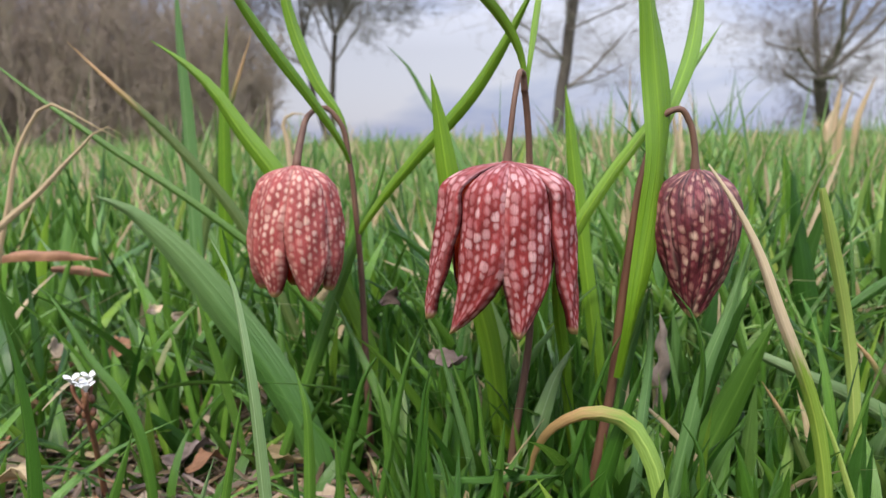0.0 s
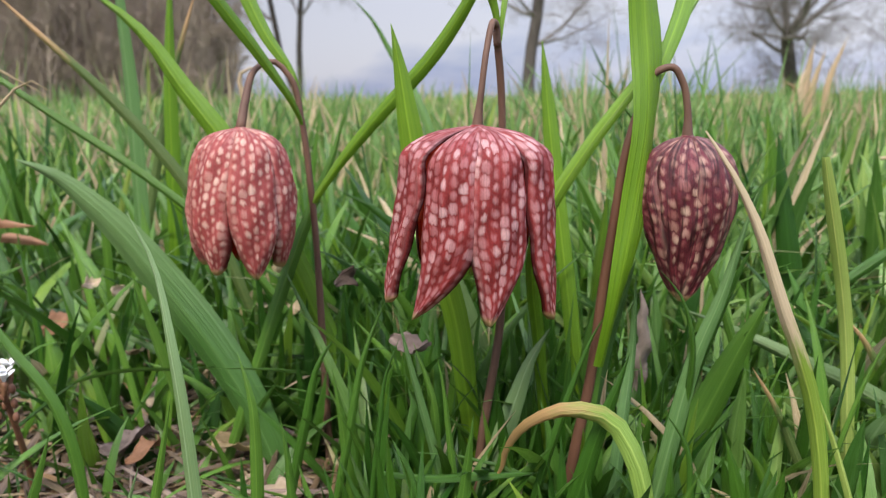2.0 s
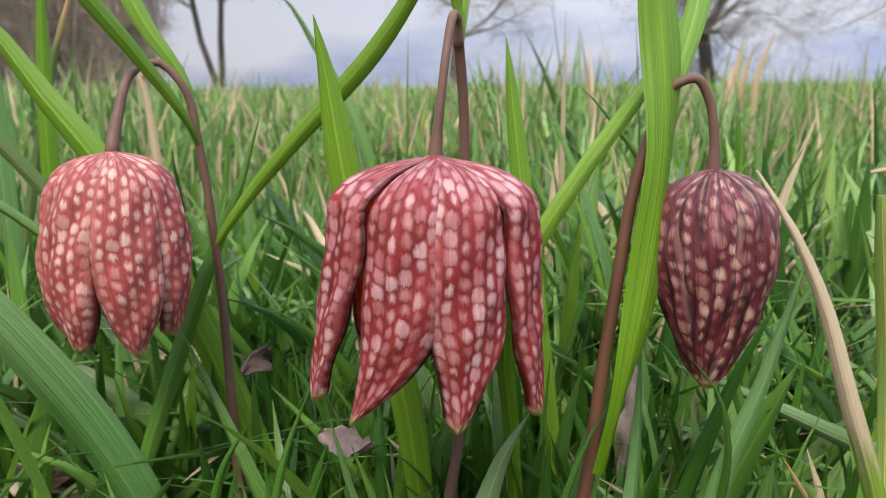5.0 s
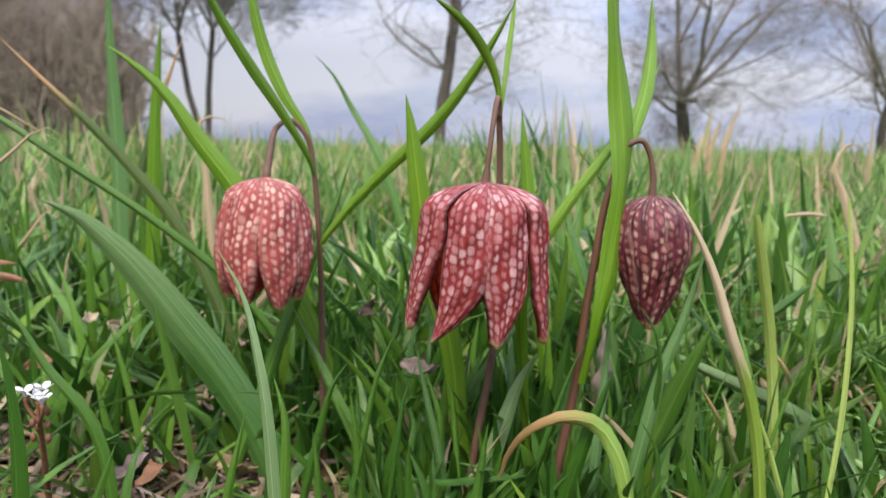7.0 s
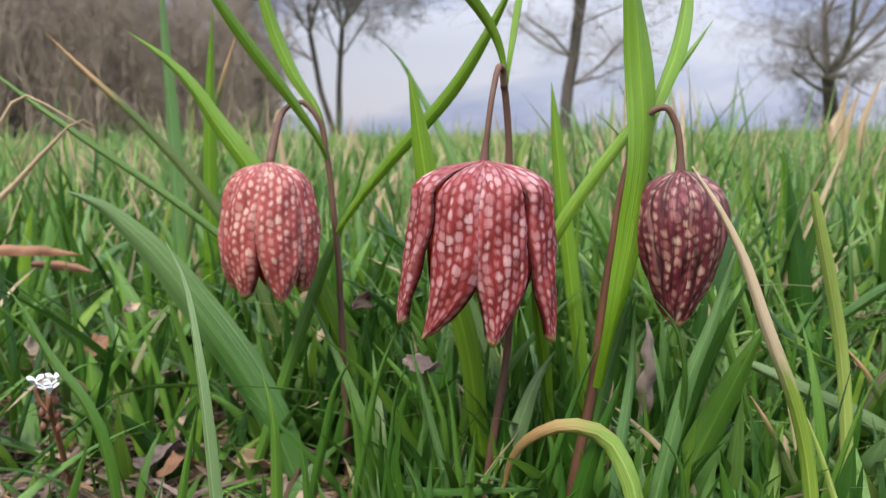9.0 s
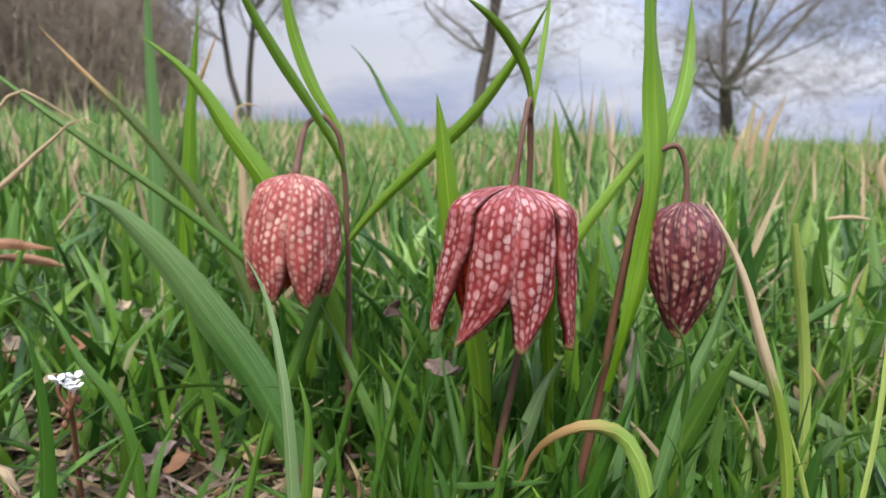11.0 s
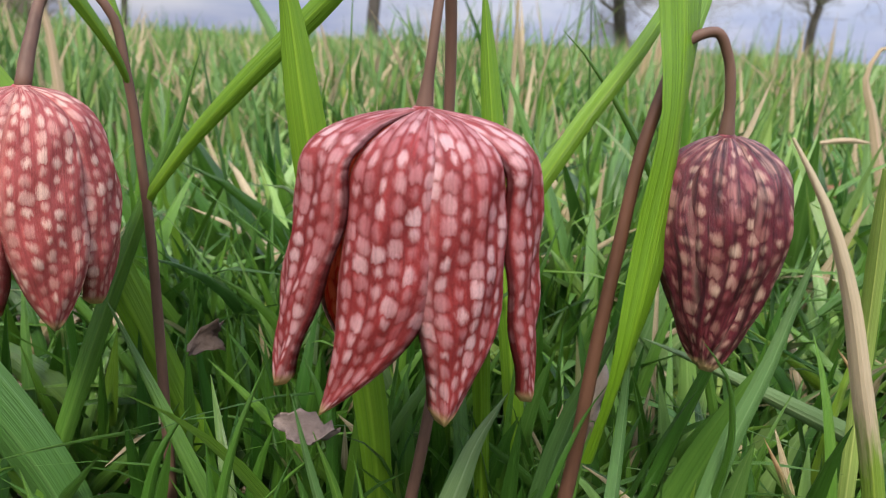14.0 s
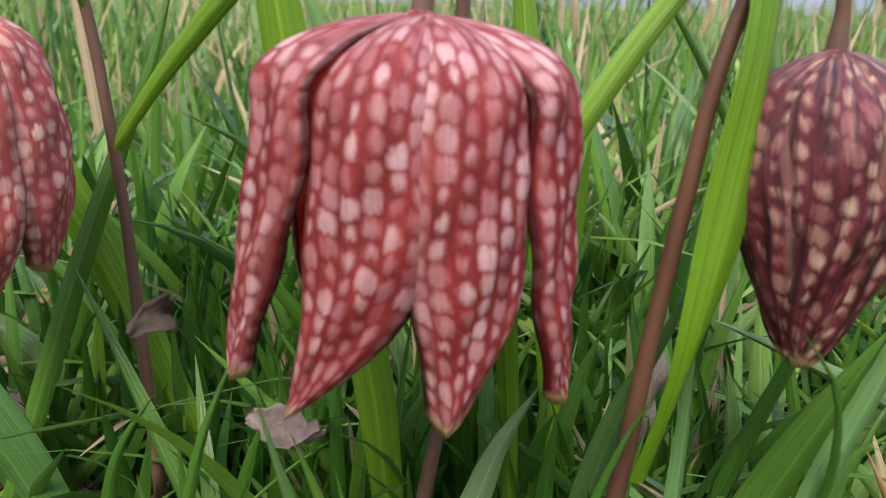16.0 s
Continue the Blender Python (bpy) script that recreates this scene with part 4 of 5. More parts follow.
blade("dry_stalk", [(0.2489, 0.1400, -0.0030), (0.2117, 0.1400, 0.0954), (0.2059, 0.1400, 0.1085), (0.2120, 0.1400, 0.1191), (0.2210, 0.1400, 0.1180)], 0.0058, M_STRAW, category='dry grass', group='grass blades round the flowers', label='curled dry leaf standing in the grass')
blade("dry_stalk", [(0.5712, 0.9000, -0.0030), (0.5730, 0.9000, 0.0824), (0.5740, 0.9000, 0.1229), (0.5818, 0.9000, 0.1869)], 0.0147, M_STRAW, category='dry grass', turn=0, group='grass blades round the flowers', label='tall dry straw against the far trees')
blade("dry_stalk", [(0.5821, 0.9000, -0.0030), (0.5838, 0.9000, 0.0823), (0.5848, 0.9000, 0.1228), (0.5991, 0.9000, 0.1748)], 0.0114, M_STRAW, category='dry grass', turn=10, group='grass blades round the flowers', label='tall dry straw against the far trees')
blade("dry_stalk", [(0.5610, 0.9000, -0.0030), (0.5629, 0.9000, 0.0825), (0.5640, 0.9000, 0.1230), (0.5740, 0.9000, 0.1511)], 0.0179, M_STRAW, category='dry grass', turn=20, group='grass blades round the flowers', label='tall dry straw against the far trees')
blade("dry_stalk", [(0.6032, 0.9000, -0.0030), (0.6047, 0.9000, 0.0820), (0.6056, 0.9000, 0.1226), (0.6309, 0.9000, 0.1944)], 0.0098, M_STRAW, category='dry grass', turn=30, group='grass blades round the flowers', label='tall dry straw against the far trees')
blade("dry_stalk", [(0.5526, 0.9000, -0.0030), (0.5546, 0.9000, 0.0826), (0.5557, 0.9000, 0.1231), (0.5354, 0.9000, 0.1314)], 0.0114, M_STRAW, category='dry grass', turn=40, group='grass blades round the flowers', label='tall dry straw against the far trees')
for root in (mid, pale, dark):
    settle(root)


# ---- white cress flower ----
def cress(at, height, lean):
    x, y, z = at
    ob = tagged(new("cress_plant"), "small white four-petalled cress flowers on a reddish stem", "wild flower")
    ob.location = (x + lean[0], y + lean[1], 0.0)
    tube("stem", [(x + lean[0], y + lean[1], -0.002), (x + lean[0] * 0.6, y + lean[1] * 0.6, z * 0.45), (x, y, z - 0.004)], [0.0009, 0.0008, 0.0007], M_RED_STEM, 20, 8, ob)
    rng = random.Random(4)
    for i in range(4):
        a = i * 2.4 + 0.5
        o = Vector((math.cos(a), math.sin(a), 0)) * (0.0 if i == 0 else 0.0032)
        c = Vector(at) + o + Vector((0, 0, 0.001 * (i % 2)))
        tube("flower_stalk", [tuple(Vector(at) + Vector((0, 0, -0.006))), tuple(c + Vector((0, 0, -0.0015))), tuple(c)], [0.0004, 0.0005, 0.0007], M_RED_STEM, 8, 6, ob)
        for q in range(4):
            b = a + q * math.pi / 2
            d = Vector((math.cos(b), math.sin(b), 0))
            s = Vector((-d.y, d.x, 0))
            pts, rows = [], ((0.0, 0.0002, 0.0), (0.0005, 0.0006, 0.0011), (0.0013, 0.0010, 0.0019), (0.0021, 0.0008, 0.0024), (0.0025, 0.0002, 0.0025))
            for r, w, h in rows:
                pts += [tuple(c + d * r + s * k + Vector((0, 0, h))) for k in (-w, 0, w)]
            n = len(pts)
            pts += [(p[0], p[1], p[2] - 0.00015) for p in pts]
            faces = []
            for i2 in range(4):
                for j in range(2):
                    f = (i2 * 3 + j, i2 * 3 + j + 1, i2 * 3 + j + 4, i2 * 3 + j + 3)
                    faces += [f, tuple(n + v for v in f[::-1])]
            under(mesh_object("petal", pts, faces, M_WHITE), ob)
    for i in range(7):
        a = i * 2.1
        c = Vector(at) + Vector((math.cos(a) * 0.002, math.sin(a) * 0.002, -0.004 - 0.0012 * i))
        under(lathe("seed_bud", c, [(0, 0.0002), (0.0008, 0.0008), (0.0018, 0.0008), (0.0026, 0.0002)], M_RED_STEM, 8), ob)
    settle(ob)
    return ob


M_RED_STEM = plain("red_stem", (0.13, 0.05, 0.035), (0.20, 0.10, 0.05), 300, 0.5)
cress((-0.1095, 0.0216, 0.0475), 0.048, (-0.004, 0.018))


# ---- turf ----
def turf(name, label, n, place, height, width, mat, rows=7, seed=1, droop=0.45, upright=0.3):
    """Many grass blades in one mesh, each with a fold, a lean and a bend of its own. place(rng, n) gives x, y and a height factor."""
    rng = np.random.default_rng(seed)
    x, y, hf = place(rng, n)
    n = len(x)
    h = rng.uniform(*height, n) * hf
    w = rng.uniform(*width, n)
    az, lean = rng.uniform(0, 2 * np.pi, n), np.abs(rng.normal(0, upright, n))
    bend = rng.uniform(0, droop, n) ** 1.3
    t = np.linspace(0, 1, rows)
    d = np.c_[np.cos(az), np.sin(az)]
    out = h[:, None] * (np.sin(lean)[:, None] * t + bend[:, None] * t**2.4)
    up = h[:, None] * (np.cos(lean)[:, None] * t - 0.55 * bend[:, None] * t**2.8)
    c = np.stack([x[:, None] + d[:, :1] * out, y[:, None] + d[:, 1:] * out, up - 0.003], -1)
    roll = rng.normal(0, 0.75, n)[:, None] + rng.normal(0, 0.6, n)[:, None] * t
    side = np.stack([np.cos(roll), np.sin(roll), np.zeros_like(roll)], -1)
    prof = (0.6 + 0.4 * np.minimum(t / 0.35, 1)) * (1 - np.maximum(0, (t - 0.45) / 0.55) ** 2.0)
    half = side * (w[:, None] * 0.5 * np.maximum(prof, 0.03))[..., None]
    normal = np.stack([-np.sin(roll), np.cos(roll), np.zeros_like(roll)], -1) * (w[:, None] * 0.27 * prof)[..., None]
    v = np.stack([c - half + normal, c, c + half + normal], 2).reshape(-1, 3)
    q = np.arange(n)[:, None, None] * rows * 3 + np.arange(rows - 1)[None, :, None] * 3
    q = (q + np.arange(2)[None, None, :]).reshape(-1)
    faces = np.c_[q, q + 1, q + 4, q + 3]
    me = bpy.data.meshes.new(name)
    me.vertices.add(len(v))
    me.vertices.foreach_set("co", v.astype(np.float32).ravel())
    me.loops.add(faces.size)
    me.loops.foreach_set("vertex_index", faces.astype(np.int32).ravel())
    me.polygons.add(len(faces))
    me.polygons.foreach_set("loop_start", np.arange(0, faces.size, 4, dtype=np.int32))
    me.update(calc_edges=True)
    me.polygons.foreach_set("use_smooth", np.ones(len(faces), bool))
    uvv = np.stack(np.broadcast_arrays(np.array([0, 0.5, 1.0])[None, None, :], t[None, :, None] * np.ones((n, 1, 1))), -1).reshape(-1, 2)
    layer = me.uv_layers.new(name="UVMap")
    layer.data.foreach_set("uv", uvv[faces.ravel()].astype(np.float32).ravel())
    me.materials.append(mat)
    me.validate()
    return tagged(new(name, me), label, "grass", "", "stuff")


def near_spots(rng, n):
    """Round the flowers: low in front, where the camera comes, and taller behind."""
    x, y = rng.uniform(-0.30, 0.30, n), rng.uniform(-0.14, 0.14, n)
    keep = np.abs(x + 0.02) < 0.16 + (y + 0.17) * 0.75
    keep &= ~((y < -0.05) & (np.abs(x + 0.02) < 0.055))
    sparse = (x < -0.04) & (y < 0.12) & (rng.uniform(0, 1, n) < 0.52)
    keep &= ~sparse
    f = np.clip(0.42 + (y + 0.05) * 4.2, 0.34, 1.0)
    f = np.where((np.abs(x) > 0.1) & (y > -0.04), np.minimum(1.0, f + 0.1), f)
    f = np.where((x < -0.025) & (x > -0.13) & (y < 0.055), np.minimum(f, 0.42), f)
    return x[keep], y[keep], f[keep]


def fan(y0, y1, power=1.0, west=1.0):
    def place(rng, n):
        y = y0 + (y1 - y0) * rng.uniform(0, 1, n) ** power
        x = rng.uniform(-west, 1, n) * (0.14 + y * 0.85) + y * 0.05
        return x, y, np.clip(0.8 + 0.35 * np.sin(x * 9 + y * 5) * np.cos(y * 7 - x * 3), 0.5, 1.2)
    return place


turf("grass_turf", "dense green spring grass round the flowers", 3300, near_spots, (0.035, 0.098), (0.0020, 0.0044), M_TURF, 9, 3, 0.8, 0.5)
def tuft_spots(rng, n):
    """The thick sward between the three plants."""
    x, y = rng.normal(0.015, 0.045, n), rng.uniform(-0.035, 0.13, n)
    keep = (x > -0.03) | (y > 0.05)
    return x[keep], y[keep], np.clip(0.75 + y * 3.0, 0.6, 1.1)[keep]


turf("grass_turf", "thick upright dark green grass between the fritillaries", 1500, tuft_spots, (0.03, 0.070), (0.0022, 0.0044), M_SWARD, 8, 9, 0.35, 0.25)
def right_spots(rng, n):
    x, y = rng.uniform(0.05, 0.30, n), rng.uniform(-0.02, 0.22, n)
    keep = x < 0.12 + (y + 0.05) * 1.0
    return x[keep], y[keep], np.clip(0.55 + y * 3.0, 0.5, 1.0)[keep]


turf("grass_turf", "light yellow-green grass beyond the dark bud", 2000, right_spots, (0.04, 0.10), (0.0032, 0.0068), M_TURF_PALE, 8, 17, 0.8, 0.5)
turf("grass_turf", "low fine grass at the soil", 4200, near_spots, (0.012, 0.045), (0.0012, 0.0032), M_TURF, 6, 4, 0.8, 0.6)
turf("grass_turf", "thin dark blades between the broad ones", 2400, near_spots, (0.025, 0.085), (0.0009, 0.0022), M_SWARD, 8, 61, 0.8, 0.55)
def lying_spots(rng, n):
    x, y = rng.uniform(-0.02, 0.20, n), rng.uniform(-0.03, 0.14, n)
    return x, y, np.clip(0.7 + y * 2.0, 0.6, 1.0)


turf("grass_turf", "long bent blades lying across the turf", 300, lying_spots, (0.06, 0.12), (0.0018, 0.0042), M_TURF, 10, 51, 0.35, 1.15)
def round_about(rng, n):
    """The meadow on every side of the walk, low by the path itself."""
    r, a = 0.16 + 3.2 * rng.uniform(0, 1, n) ** 1.5, rng.uniform(0, 2 * np.pi, n)
    x, y = r * np.cos(a) - 0.02, r * np.sin(a) - 0.12
    keep = np.abs(x + 0.02) > np.maximum(0.05, (y + 0.21) * 0.78)
    return x[keep], y[keep], np.clip(r[keep] * 2.4, 0.35, 1.0)


turf("grass_meadow", "open meadow grass on every side", 26000, round_about, (0.05, 0.11), (0.003, 0.007), M_TURF_FAR, 5, 31, 0.6, 0.4)
turf("grass_meadow", "pale grass among the green behind the flowers", 1700, fan(0.10, 0.75, 1.0, 0.1), (0.05, 0.115), (0.0034, 0.0075), M_TURF_PALE, 8, 43, 0.7, 0.42)
turf("grass_meadow", "meadow grass behind the flowers", 2600, fan(0.12, 0.7), (0.05, 0.115), (0.0035, 0.0085), M_TURF, 8, 5, 0.7, 0.42)
turf("grass_meadow", "broad dark leaves standing among the grass behind", 420, fan(0.05, 0.42), (0.045, 0.105), (0.0055, 0.0100), M_TURF, 10, 71, 0.55, 0.4)
turf("grass_meadow", "scattered taller grass close behind the flowers", 200, fan(0.13, 0.5), (0.10, 0.15), (0.0018, 0.0036), M_TURF, 8, 25, 0.35, 0.22)
turf("grass_meadow", "tall thin grass standing above the meadow", 2000, fan(0.22, 1.8), (0.11, 0.18), (0.0016, 0.0036), M_TURF_FAR, 8, 15, 0.35, 0.25)
turf("grass_meadow", "meadow grass with straw further off", 11000, fan(0.55, 3.0, 1.3), (0.07, 0.168), (0.0025, 0.006), M_TURF_FAR, 6, 6)
turf("grass_meadow", "far meadow grass with straw", 13000, fan(2.8, 14.0, 1.4), (0.07, 0.23), (0.004, 0.012), M_TURF_FAR, 5, 7)
turf("grass_meadow", "distant meadow grass", 11000, fan(13.0, 60.0, 1.3), (0.12, 0.45), (0.012, 0.04), M_TURF_FAR, 4, 8)


# ---- straw and dead leaves ----
def litter(name, label, n, box, seed, length, width):
    rng = np.random.default_rng(seed)
    verts, faces, uvs = [], [], []
    for _ in range(n):
        x, y = rng.uniform(box[0], box[1]), rng.uniform(box[2], box[3])
        a, l, w = rng.uniform(0, np.pi), rng.uniform(*length), rng.uniform(*width)
        z0, tilt, arch = rng.uniform(0.002, 0.012), rng.normal(0, 0.12), rng.uniform(0, 0.12)
        d, s = np.array((np.cos(a), np.sin(a), tilt)), np.array((-np.sin(a), np.cos(a), rng.normal(0, 0.3)))
        o = len(verts)
        for i, t in enumerate(np.linspace(-0.5, 0.5, 5)):
            m = np.array((x, y, z0)) + d * l * t + np.array((0, 0, arch * l * (0.25 - t * t) * 2))
            k = w * (1 - (abs(t) * 1.7) ** 3 * 0.9) * 0.5
            verts += [m - s * k, m + np.array((0, 0, w * 0.25)), m + s * k]
            uvs += [(0, i / 4), (0.5, i / 4), (1, i / 4)]
            if i:
                b = o + 3 * (i - 1)
                faces += [(b, b + 1, b + 4, b + 3), (b + 1, b + 2, b + 5, b + 4)]
    ob = mesh_object(name, verts, faces, M_LITTER, np.array(uvs))
    return tagged(ob, label, "litter", "", "stuff")


litter("straw_litter", "dry straw and dead grass on the soil", 3000, (-0.30, 0.28, -0.10, 0.30), 11, (0.015, 0.06), (0.0007, 0.0026))
litter("straw_litter", "thick brown thatch and straw on bare soil", 2600, (-0.24, -0.03, -0.06, 0.16), 14, (0.015, 0.06), (0.0006, 0.0022))
litter("straw_litter", "dry straw between the meadow grass", 1500, (-0.9, 0.9, 0.3, 1.4), 12, (0.03, 0.09), (0.002, 0.006))


def dead_leaf(at, size, yaw, pitch, seed, label, mat=M_DEAD):
    """A curled dead leaf with a pointed end and a midrib."""
    rng = np.random.default_rng(seed)
    nv, nu = 12, 7
    top, bottom = [], []
    for i in range(nv):
        t = i / (nv - 1)
        w = 0.25 * math.sin(math.pi * min(1, t * 0.96 + 0.03)) ** 0.7 * (1 + 0.3 * math.sin(t * 13 + seed) * math.sin(t * 29 + seed))
        for j in range(nu):
            s = j / (nu - 1) * 2 - 1
            z = 1.9 * s * s * w * w + 0.16 * math.sin(t * 5 + seed) + 0.035 * math.sin(s * 5 + t * 11 + seed) - (0.02 if j == nu // 2 else 0)
            a = (t - 0.4) * (1.3 if seed % 2 else -1.5)
            y, z = s * w * math.cos(a) - z * math.sin(a), s * w * math.sin(a) + z * math.cos(a)
            top.append(Vector((t - 0.5, y, z)) * size)
            bottom.append(Vector((t - 0.5, y, z - 0.018)) * size)
    m = pose(*at, pitch, 0, yaw)
    verts = [tuple(m @ p) for p in top + bottom]
    k = nv * nu
    faces = []
    for i in range(nv - 1):
        for j in range(nu - 1):
            f = (i * nu + j, i * nu + j + 1, (i + 1) * nu + j + 1, (i + 1) * nu + j)
            faces += [f, tuple(k + q for q in f[::-1])]
    loop = [j for j in range(nu)] + [i * nu + nu - 1 for i in range(1, nv)] + [(nv - 1) * nu + j for j in range(nu - 2, -1, -1)] + [i * nu for i in range(nv - 2, 0, -1)]
    faces += [(b, a, k + a, k + b) for a, b in zip(loop, loop[1:] + loop[:1])]
    uvs = np.array([(j / (nu - 1), i / (nv - 1)) for _ in (0, 1) for i in range(nv) for j in range(nu)])
    ob = mesh_object("dead_leaf", verts, faces, mat, uvs)
    return tagged(ob, label, "dead leaf", "dead leaves in the grass")


dead_leaf((-0.0138, 0.0080, 0.0571), 0.0105, -40, 35, 2, "greyish-pink curled dead leaf caught in the grass")
dead_leaf((-0.0275, 0.0080, 0.0726), 0.008, 70, 70, 5, "dark rotten leaf low in the grass", M_ROTTEN)
blade("dead_leaf", [(-0.2050, 0.1420, 0.0640), (-0.1880, 0.1400, 0.0672), (-0.1680, 0.1400, 0.0668), (-0.1530, 0.1390, 0.0650)], 0.0052, M_RUST, turn=35, fold=0.5, base=0.5, wave=9.0, category="dead leaf", group="dead leaves in the grass", label="rust-brown strip of dead leaf lying in the grass")
blade("dead_leaf", [(-0.1780, 0.1480, 0.0600), (-0.1650, 0.1480, 0.0592), (-0.1520, 0.1470, 0.0565)], 0.0042, M_RUST, turn=30, fold=0.5, base=0.6, wave=8.0, category="dead leaf", group="dead leaves in the grass", label="narrow rust-brown strip of dead leaf in the grass")
dead_leaf((-0.1149, 0.0900, 0.0540), 0.008, 60, 70, 8, "pale straw-coloured dead leaf low in the grass", M_STRAW)
dead_leaf((-0.1084, 0.0950, 0.0497), 0.008, 85, 70, 9, "pale straw-coloured dead leaf low in the grass", M_STRAW)
dead_leaf((-0.0927, 0.0500, 0.0170), 0.016, 15, 10, 10, "brown dead leaf on the ground")
blade("dead_leaf", [(0.0462, 0.0340, 0.0300), (0.0468, 0.0330, 0.0420), (0.0474, 0.0335, 0.0520), (0.0470, 0.0350, 0.0610)], 0.0050, M_GREY_LEAF, turn=30, fold=0.9, base=0.3, wave=22.0, taper=0.3, category="dead leaf", group="dead leaves in the grass", label="greyish-pink upright dead leaf beneath the bud")
dead_leaf((0.2513, 0.1800, 0.0486), 0.035, -30, 20, 13, "rust-brown curled dead leaf standing in the grass", M_RUST)


scatter = random.Random(77)
for at in range(26):
    x, y = scatter.uniform(-0.17, -0.035), scatter.uniform(0.01, 0.13)
    dead_leaf((x, y, scatter.uniform(0.006, 0.022) + y * 0.12), scatter.uniform(0.008, 0.017), scatter.uniform(0, 180), scatter.uniform(-15, 25), at * 3 + 20, "crumpled straw-brown dead leaf among the grass stems", (M_STRAW, M_DRY, M_RUST, M_DRY)[at % 4])
for at in range(10):
    x, y = scatter.uniform(0.03, 0.15), scatter.uniform(0.0, 0.12)
    dead_leaf((x, y, scatter.uniform(0.006, 0.02)), scatter.uniform(0.009, 0.018), scatter.uniform(0, 180), scatter.uniform(-20, 40), at * 3 + 21, "brown dead leaf low between the blades", (M_DEAD, M_DRY)[at % 2])


# ---- bare trees and the wood behind ----
def limb(verts, faces, a, b, ra, rb, ring):
    a, b = np.array(a), np.array(b)
    t = unit(b - a)
    u = unit(np.cross(t, (0.31, 0.2, 0.93) if abs(t[2]) < 0.9 else (1.0, 0.1, 0.0)))
    w = np.cross(t, u)
    o = len(verts)
    for c, r in ((a, ra), (b, rb)):
        for j in range(ring):
            th = 2 * math.pi * j / ring
            verts.append(c + (u * math.cos(th) + w * math.sin(th)) * r)
    faces += [(o + j, o + (j + 1) % ring, o + ring + (j + 1) % ring, o + ring + j) for j in range(ring)]


def bare_tree(at, height, trunk, fork, seed, label, spread=0.75, levels=5, twig=0.02, lean=(0, 0), stems=1, segs=4, first=2, slim=1.0):
    """A leafless tree: a tapered trunk and limbs that split again and again down to twigs."""
    rng = random.Random(seed)
    root = tagged(new("tree"), label, "tree", "bare trees beyond the meadow")
    root.location = at
    tv, tf, cv, cf = [], [], [], []

    def grow(p, d, length, r, level, verts, faces):
        n = segs if level == 0 else 4 if level == 1 else 3
        for i in range(n):
            wob = Vector((rng.gauss(0, 1), rng.gauss(0, 1), rng.gauss(0, 0.6))) * (0.10 + 0.05 * level)
            d2 = (d + wob + Vector((0, 0, 0.05 if level < 3 else -0.03))).normalized()
            q = p + d2 * length / n
            r2 = max(r * (1 - 0.42 / n * (1 if level else 0.6)), twig * 0.3)
            limb(verts, faces, p, q, r, r2, 9 if level == 0 else (6 if level < 3 else 3))
            if level and level < levels and i < n - 1 or level == 0 and i >= first:
                for _ in range(1 if level else 2):
                    side = Vector((rng.gauss(0, 1), rng.gauss(0, 1), rng.gauss(0.1, 0.5))).normalized()
                    grow(q, (d2 * (1 - spread * 0.5) + side * spread).normalized(), (length if level else min(length, height * 0.42)) * rng.uniform(0.5, 0.72), r2 * rng.uniform(0.3, 0.5) * (slim if level == 0 else 1), level + 1, cv, cf)
            p, d, r = q, d2, r2
        if level < levels:
            for _ in range((3 if level > 2 else 2) if level else 6):
                side = Vector((rng.gauss(0, 1), rng.gauss(0, 1), rng.gauss(0.25, 0.5))).normalized()
                grow(p, (d * 0.7 + side * spread * 0.8).normalized(), length * rng.uniform(0.6, 0.8) if level else height * rng.uniform(0.28, 0.4), r * rng.uniform(0.38, 0.62), level + 1, cv, cf)

    for s in range(stems):
        a = s * 2 * math.pi / max(stems, 1) + 0.3
        d = Vector((lean[0] + (0.22 * math.cos(a) if stems > 1 else 0), lean[1] + (0.1 * math.sin(a) if stems > 1 else 0), 1)).normalized()
        grow(Vector((at[0], at[1], at[2] - 0.2)), d, fork, trunk / (1 if stems == 1 else 1.3), 0, tv, tf)
    t = mesh_object("trunk", tv, tf, M_BARK)
    c = mesh_object("crown", cv, cf, M_TWIG)
    under(t, root), under(c, root, "bare grey-brown branches and twigs")
    settle(root)
    return root


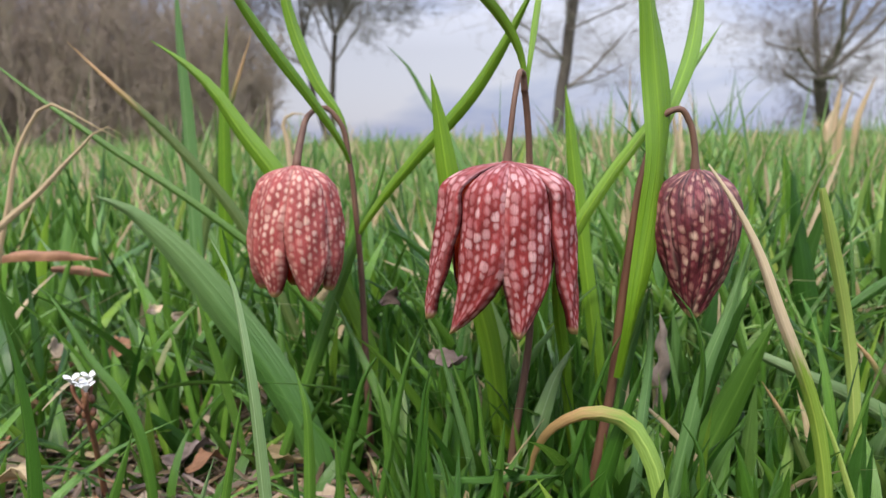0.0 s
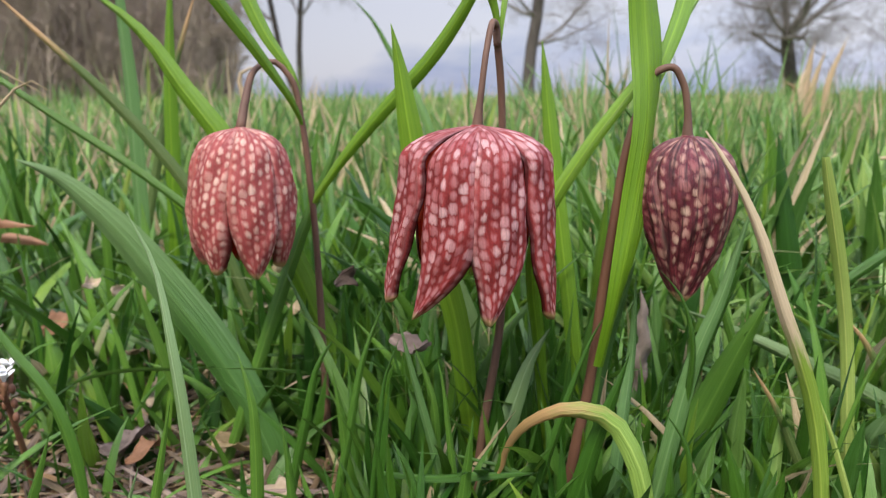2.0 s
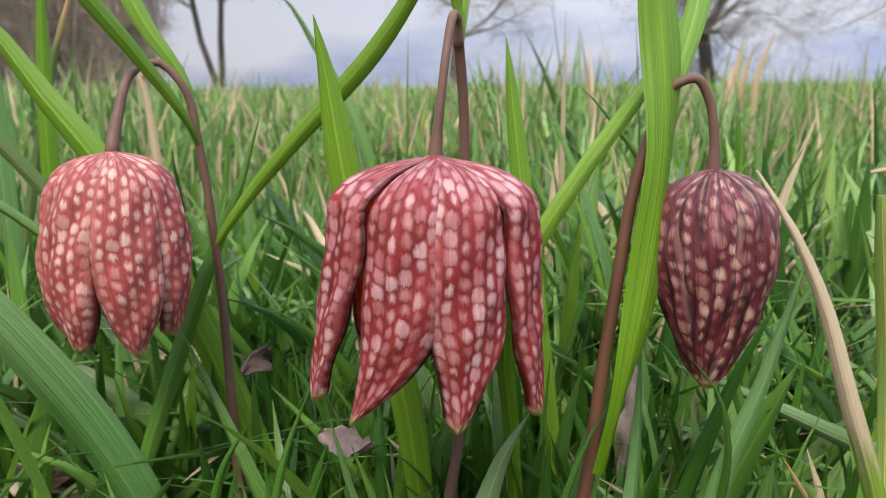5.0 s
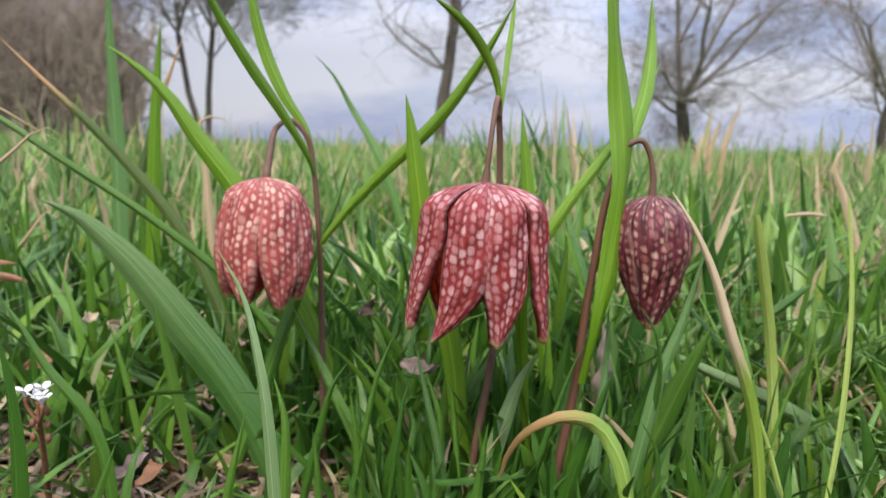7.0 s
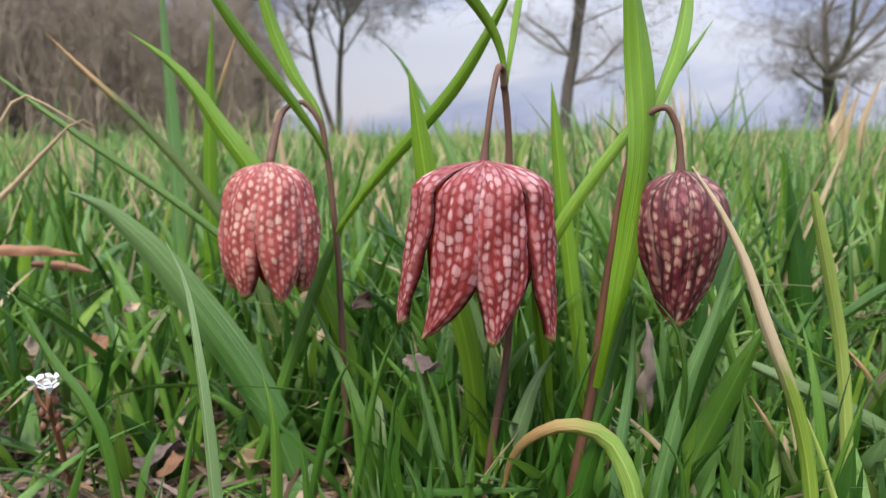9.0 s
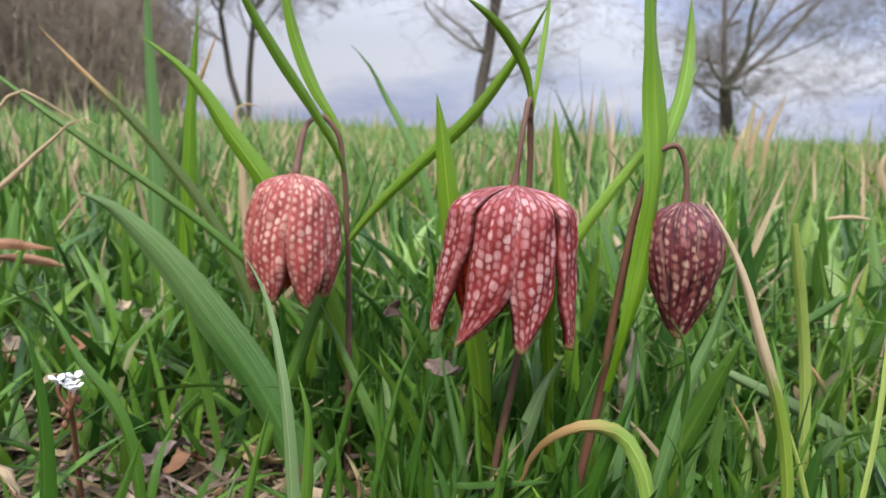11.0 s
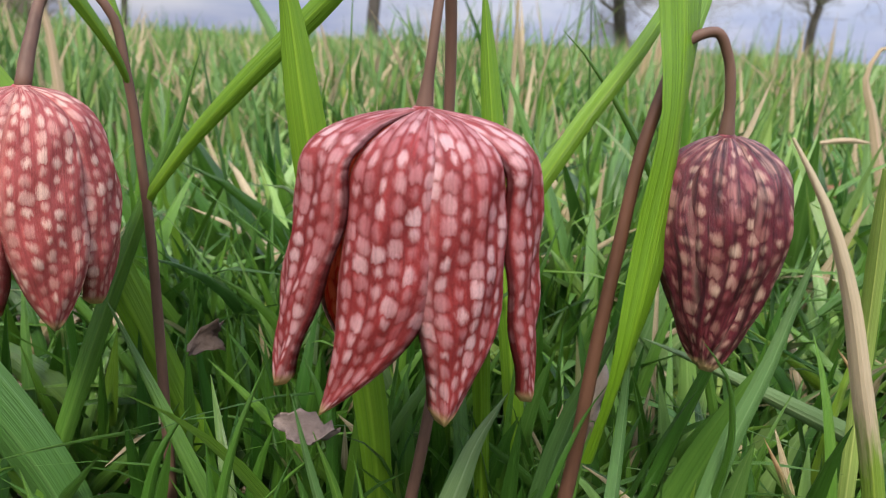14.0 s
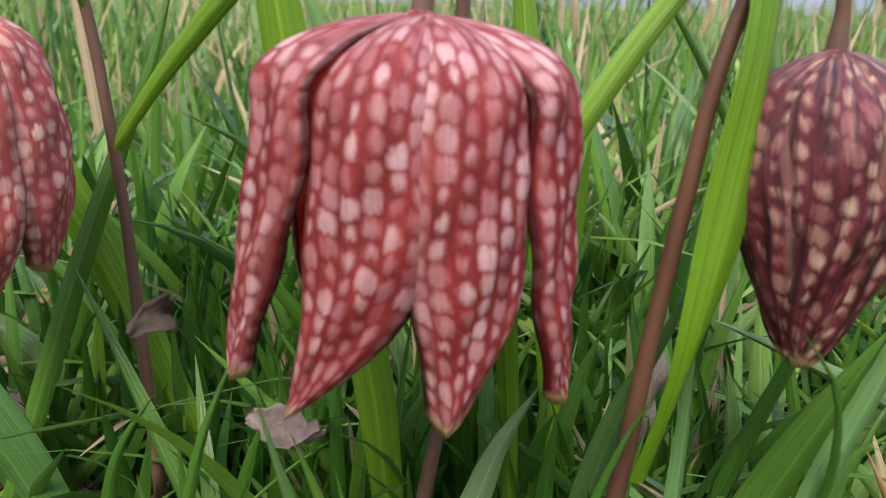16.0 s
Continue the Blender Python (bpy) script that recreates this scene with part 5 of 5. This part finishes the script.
bare_tree((13.7, 25.0, 0.0), 14.0, 0.27, 2.3, 5, "bare spreading tree with a short thick trunk", 0.95, 6, 0.011)
bare_tree((5.5, 30.0, 0.0), 12.0, 0.25, 11.0, 8, "bare slender tree with fine side twigs", 1.1, 5, 0.015, (0, 0), 1, 9, 1, 0.6)
bare_tree((-4.3, 36.0, 0.0), 12.0, 0.2, 5.5, 11, "bare tree with two diverging trunks", 0.6, 6, 0.02, (0, 0), 2)
bare_tree((26.0, 30.0, 0.0), 12.0, 0.24, 2.8, 15, "bare spreading tree at the meadow edge", 0.8, 5, 0.018)


def wood(name, label, n, seed, span, deep, tall):
    """A leafless thicket: many leaning stems with sprays of twigs, too many to count."""
    rng = random.Random(seed)
    v, f = [], []
    for _ in range(n):
        y = rng.uniform(*deep)
        u = rng.uniform(0, 1)
        x = (span[0] + (span[1] - span[0]) * u) * y / 30
        h = rng.uniform(*tall) * (1.0 if u < 0.75 else 1.0 - (u - 0.75) * 1.8)
        p, r = Vector((x, y, -0.2)), rng.uniform(0.02, 0.07)
        d = Vector((rng.gauss(0, 0.16), rng.gauss(0, 0.16), 1)).normalized()
        for i in range(5):
            q = p + d * h / 5
            limb(v, f, p, q, r, r * 0.75, 3)
            for _ in range(4):
                e = (d + Vector((rng.gauss(0, 0.7), rng.gauss(0, 0.7), rng.gauss(0.1, 0.5)))).normalized()
                m = p.lerp(q, rng.random())
                m2 = m + e * rng.uniform(0.5, 1.5)
                limb(v, f, m, m2, r * 0.45, 0.012, 3)
                for _ in range(2):
                    e2 = (e + Vector((rng.gauss(0, 0.6), rng.gauss(0, 0.6), rng.gauss(0.1, 0.5)))).normalized()
                    m3 = m.lerp(m2, rng.uniform(0.3, 1))
                    limb(v, f, m3, m3 + e2 * rng.uniform(0.4, 1.0), 0.014, 0.008, 3)
            p, r = q, r * 0.75
            d = (d + Vector((rng.gauss(0, 0.12), rng.gauss(0, 0.12), 0.05))).normalized()
    return tagged(mesh_object(name, v, f, M_WOOD_FAR), label, "thicket", "", "stuff")


wood("thicket", "brown leafless thicket at the meadow's edge", 1500, 21, (-30, -6.2), (30, 44), (5.0, 11.0))
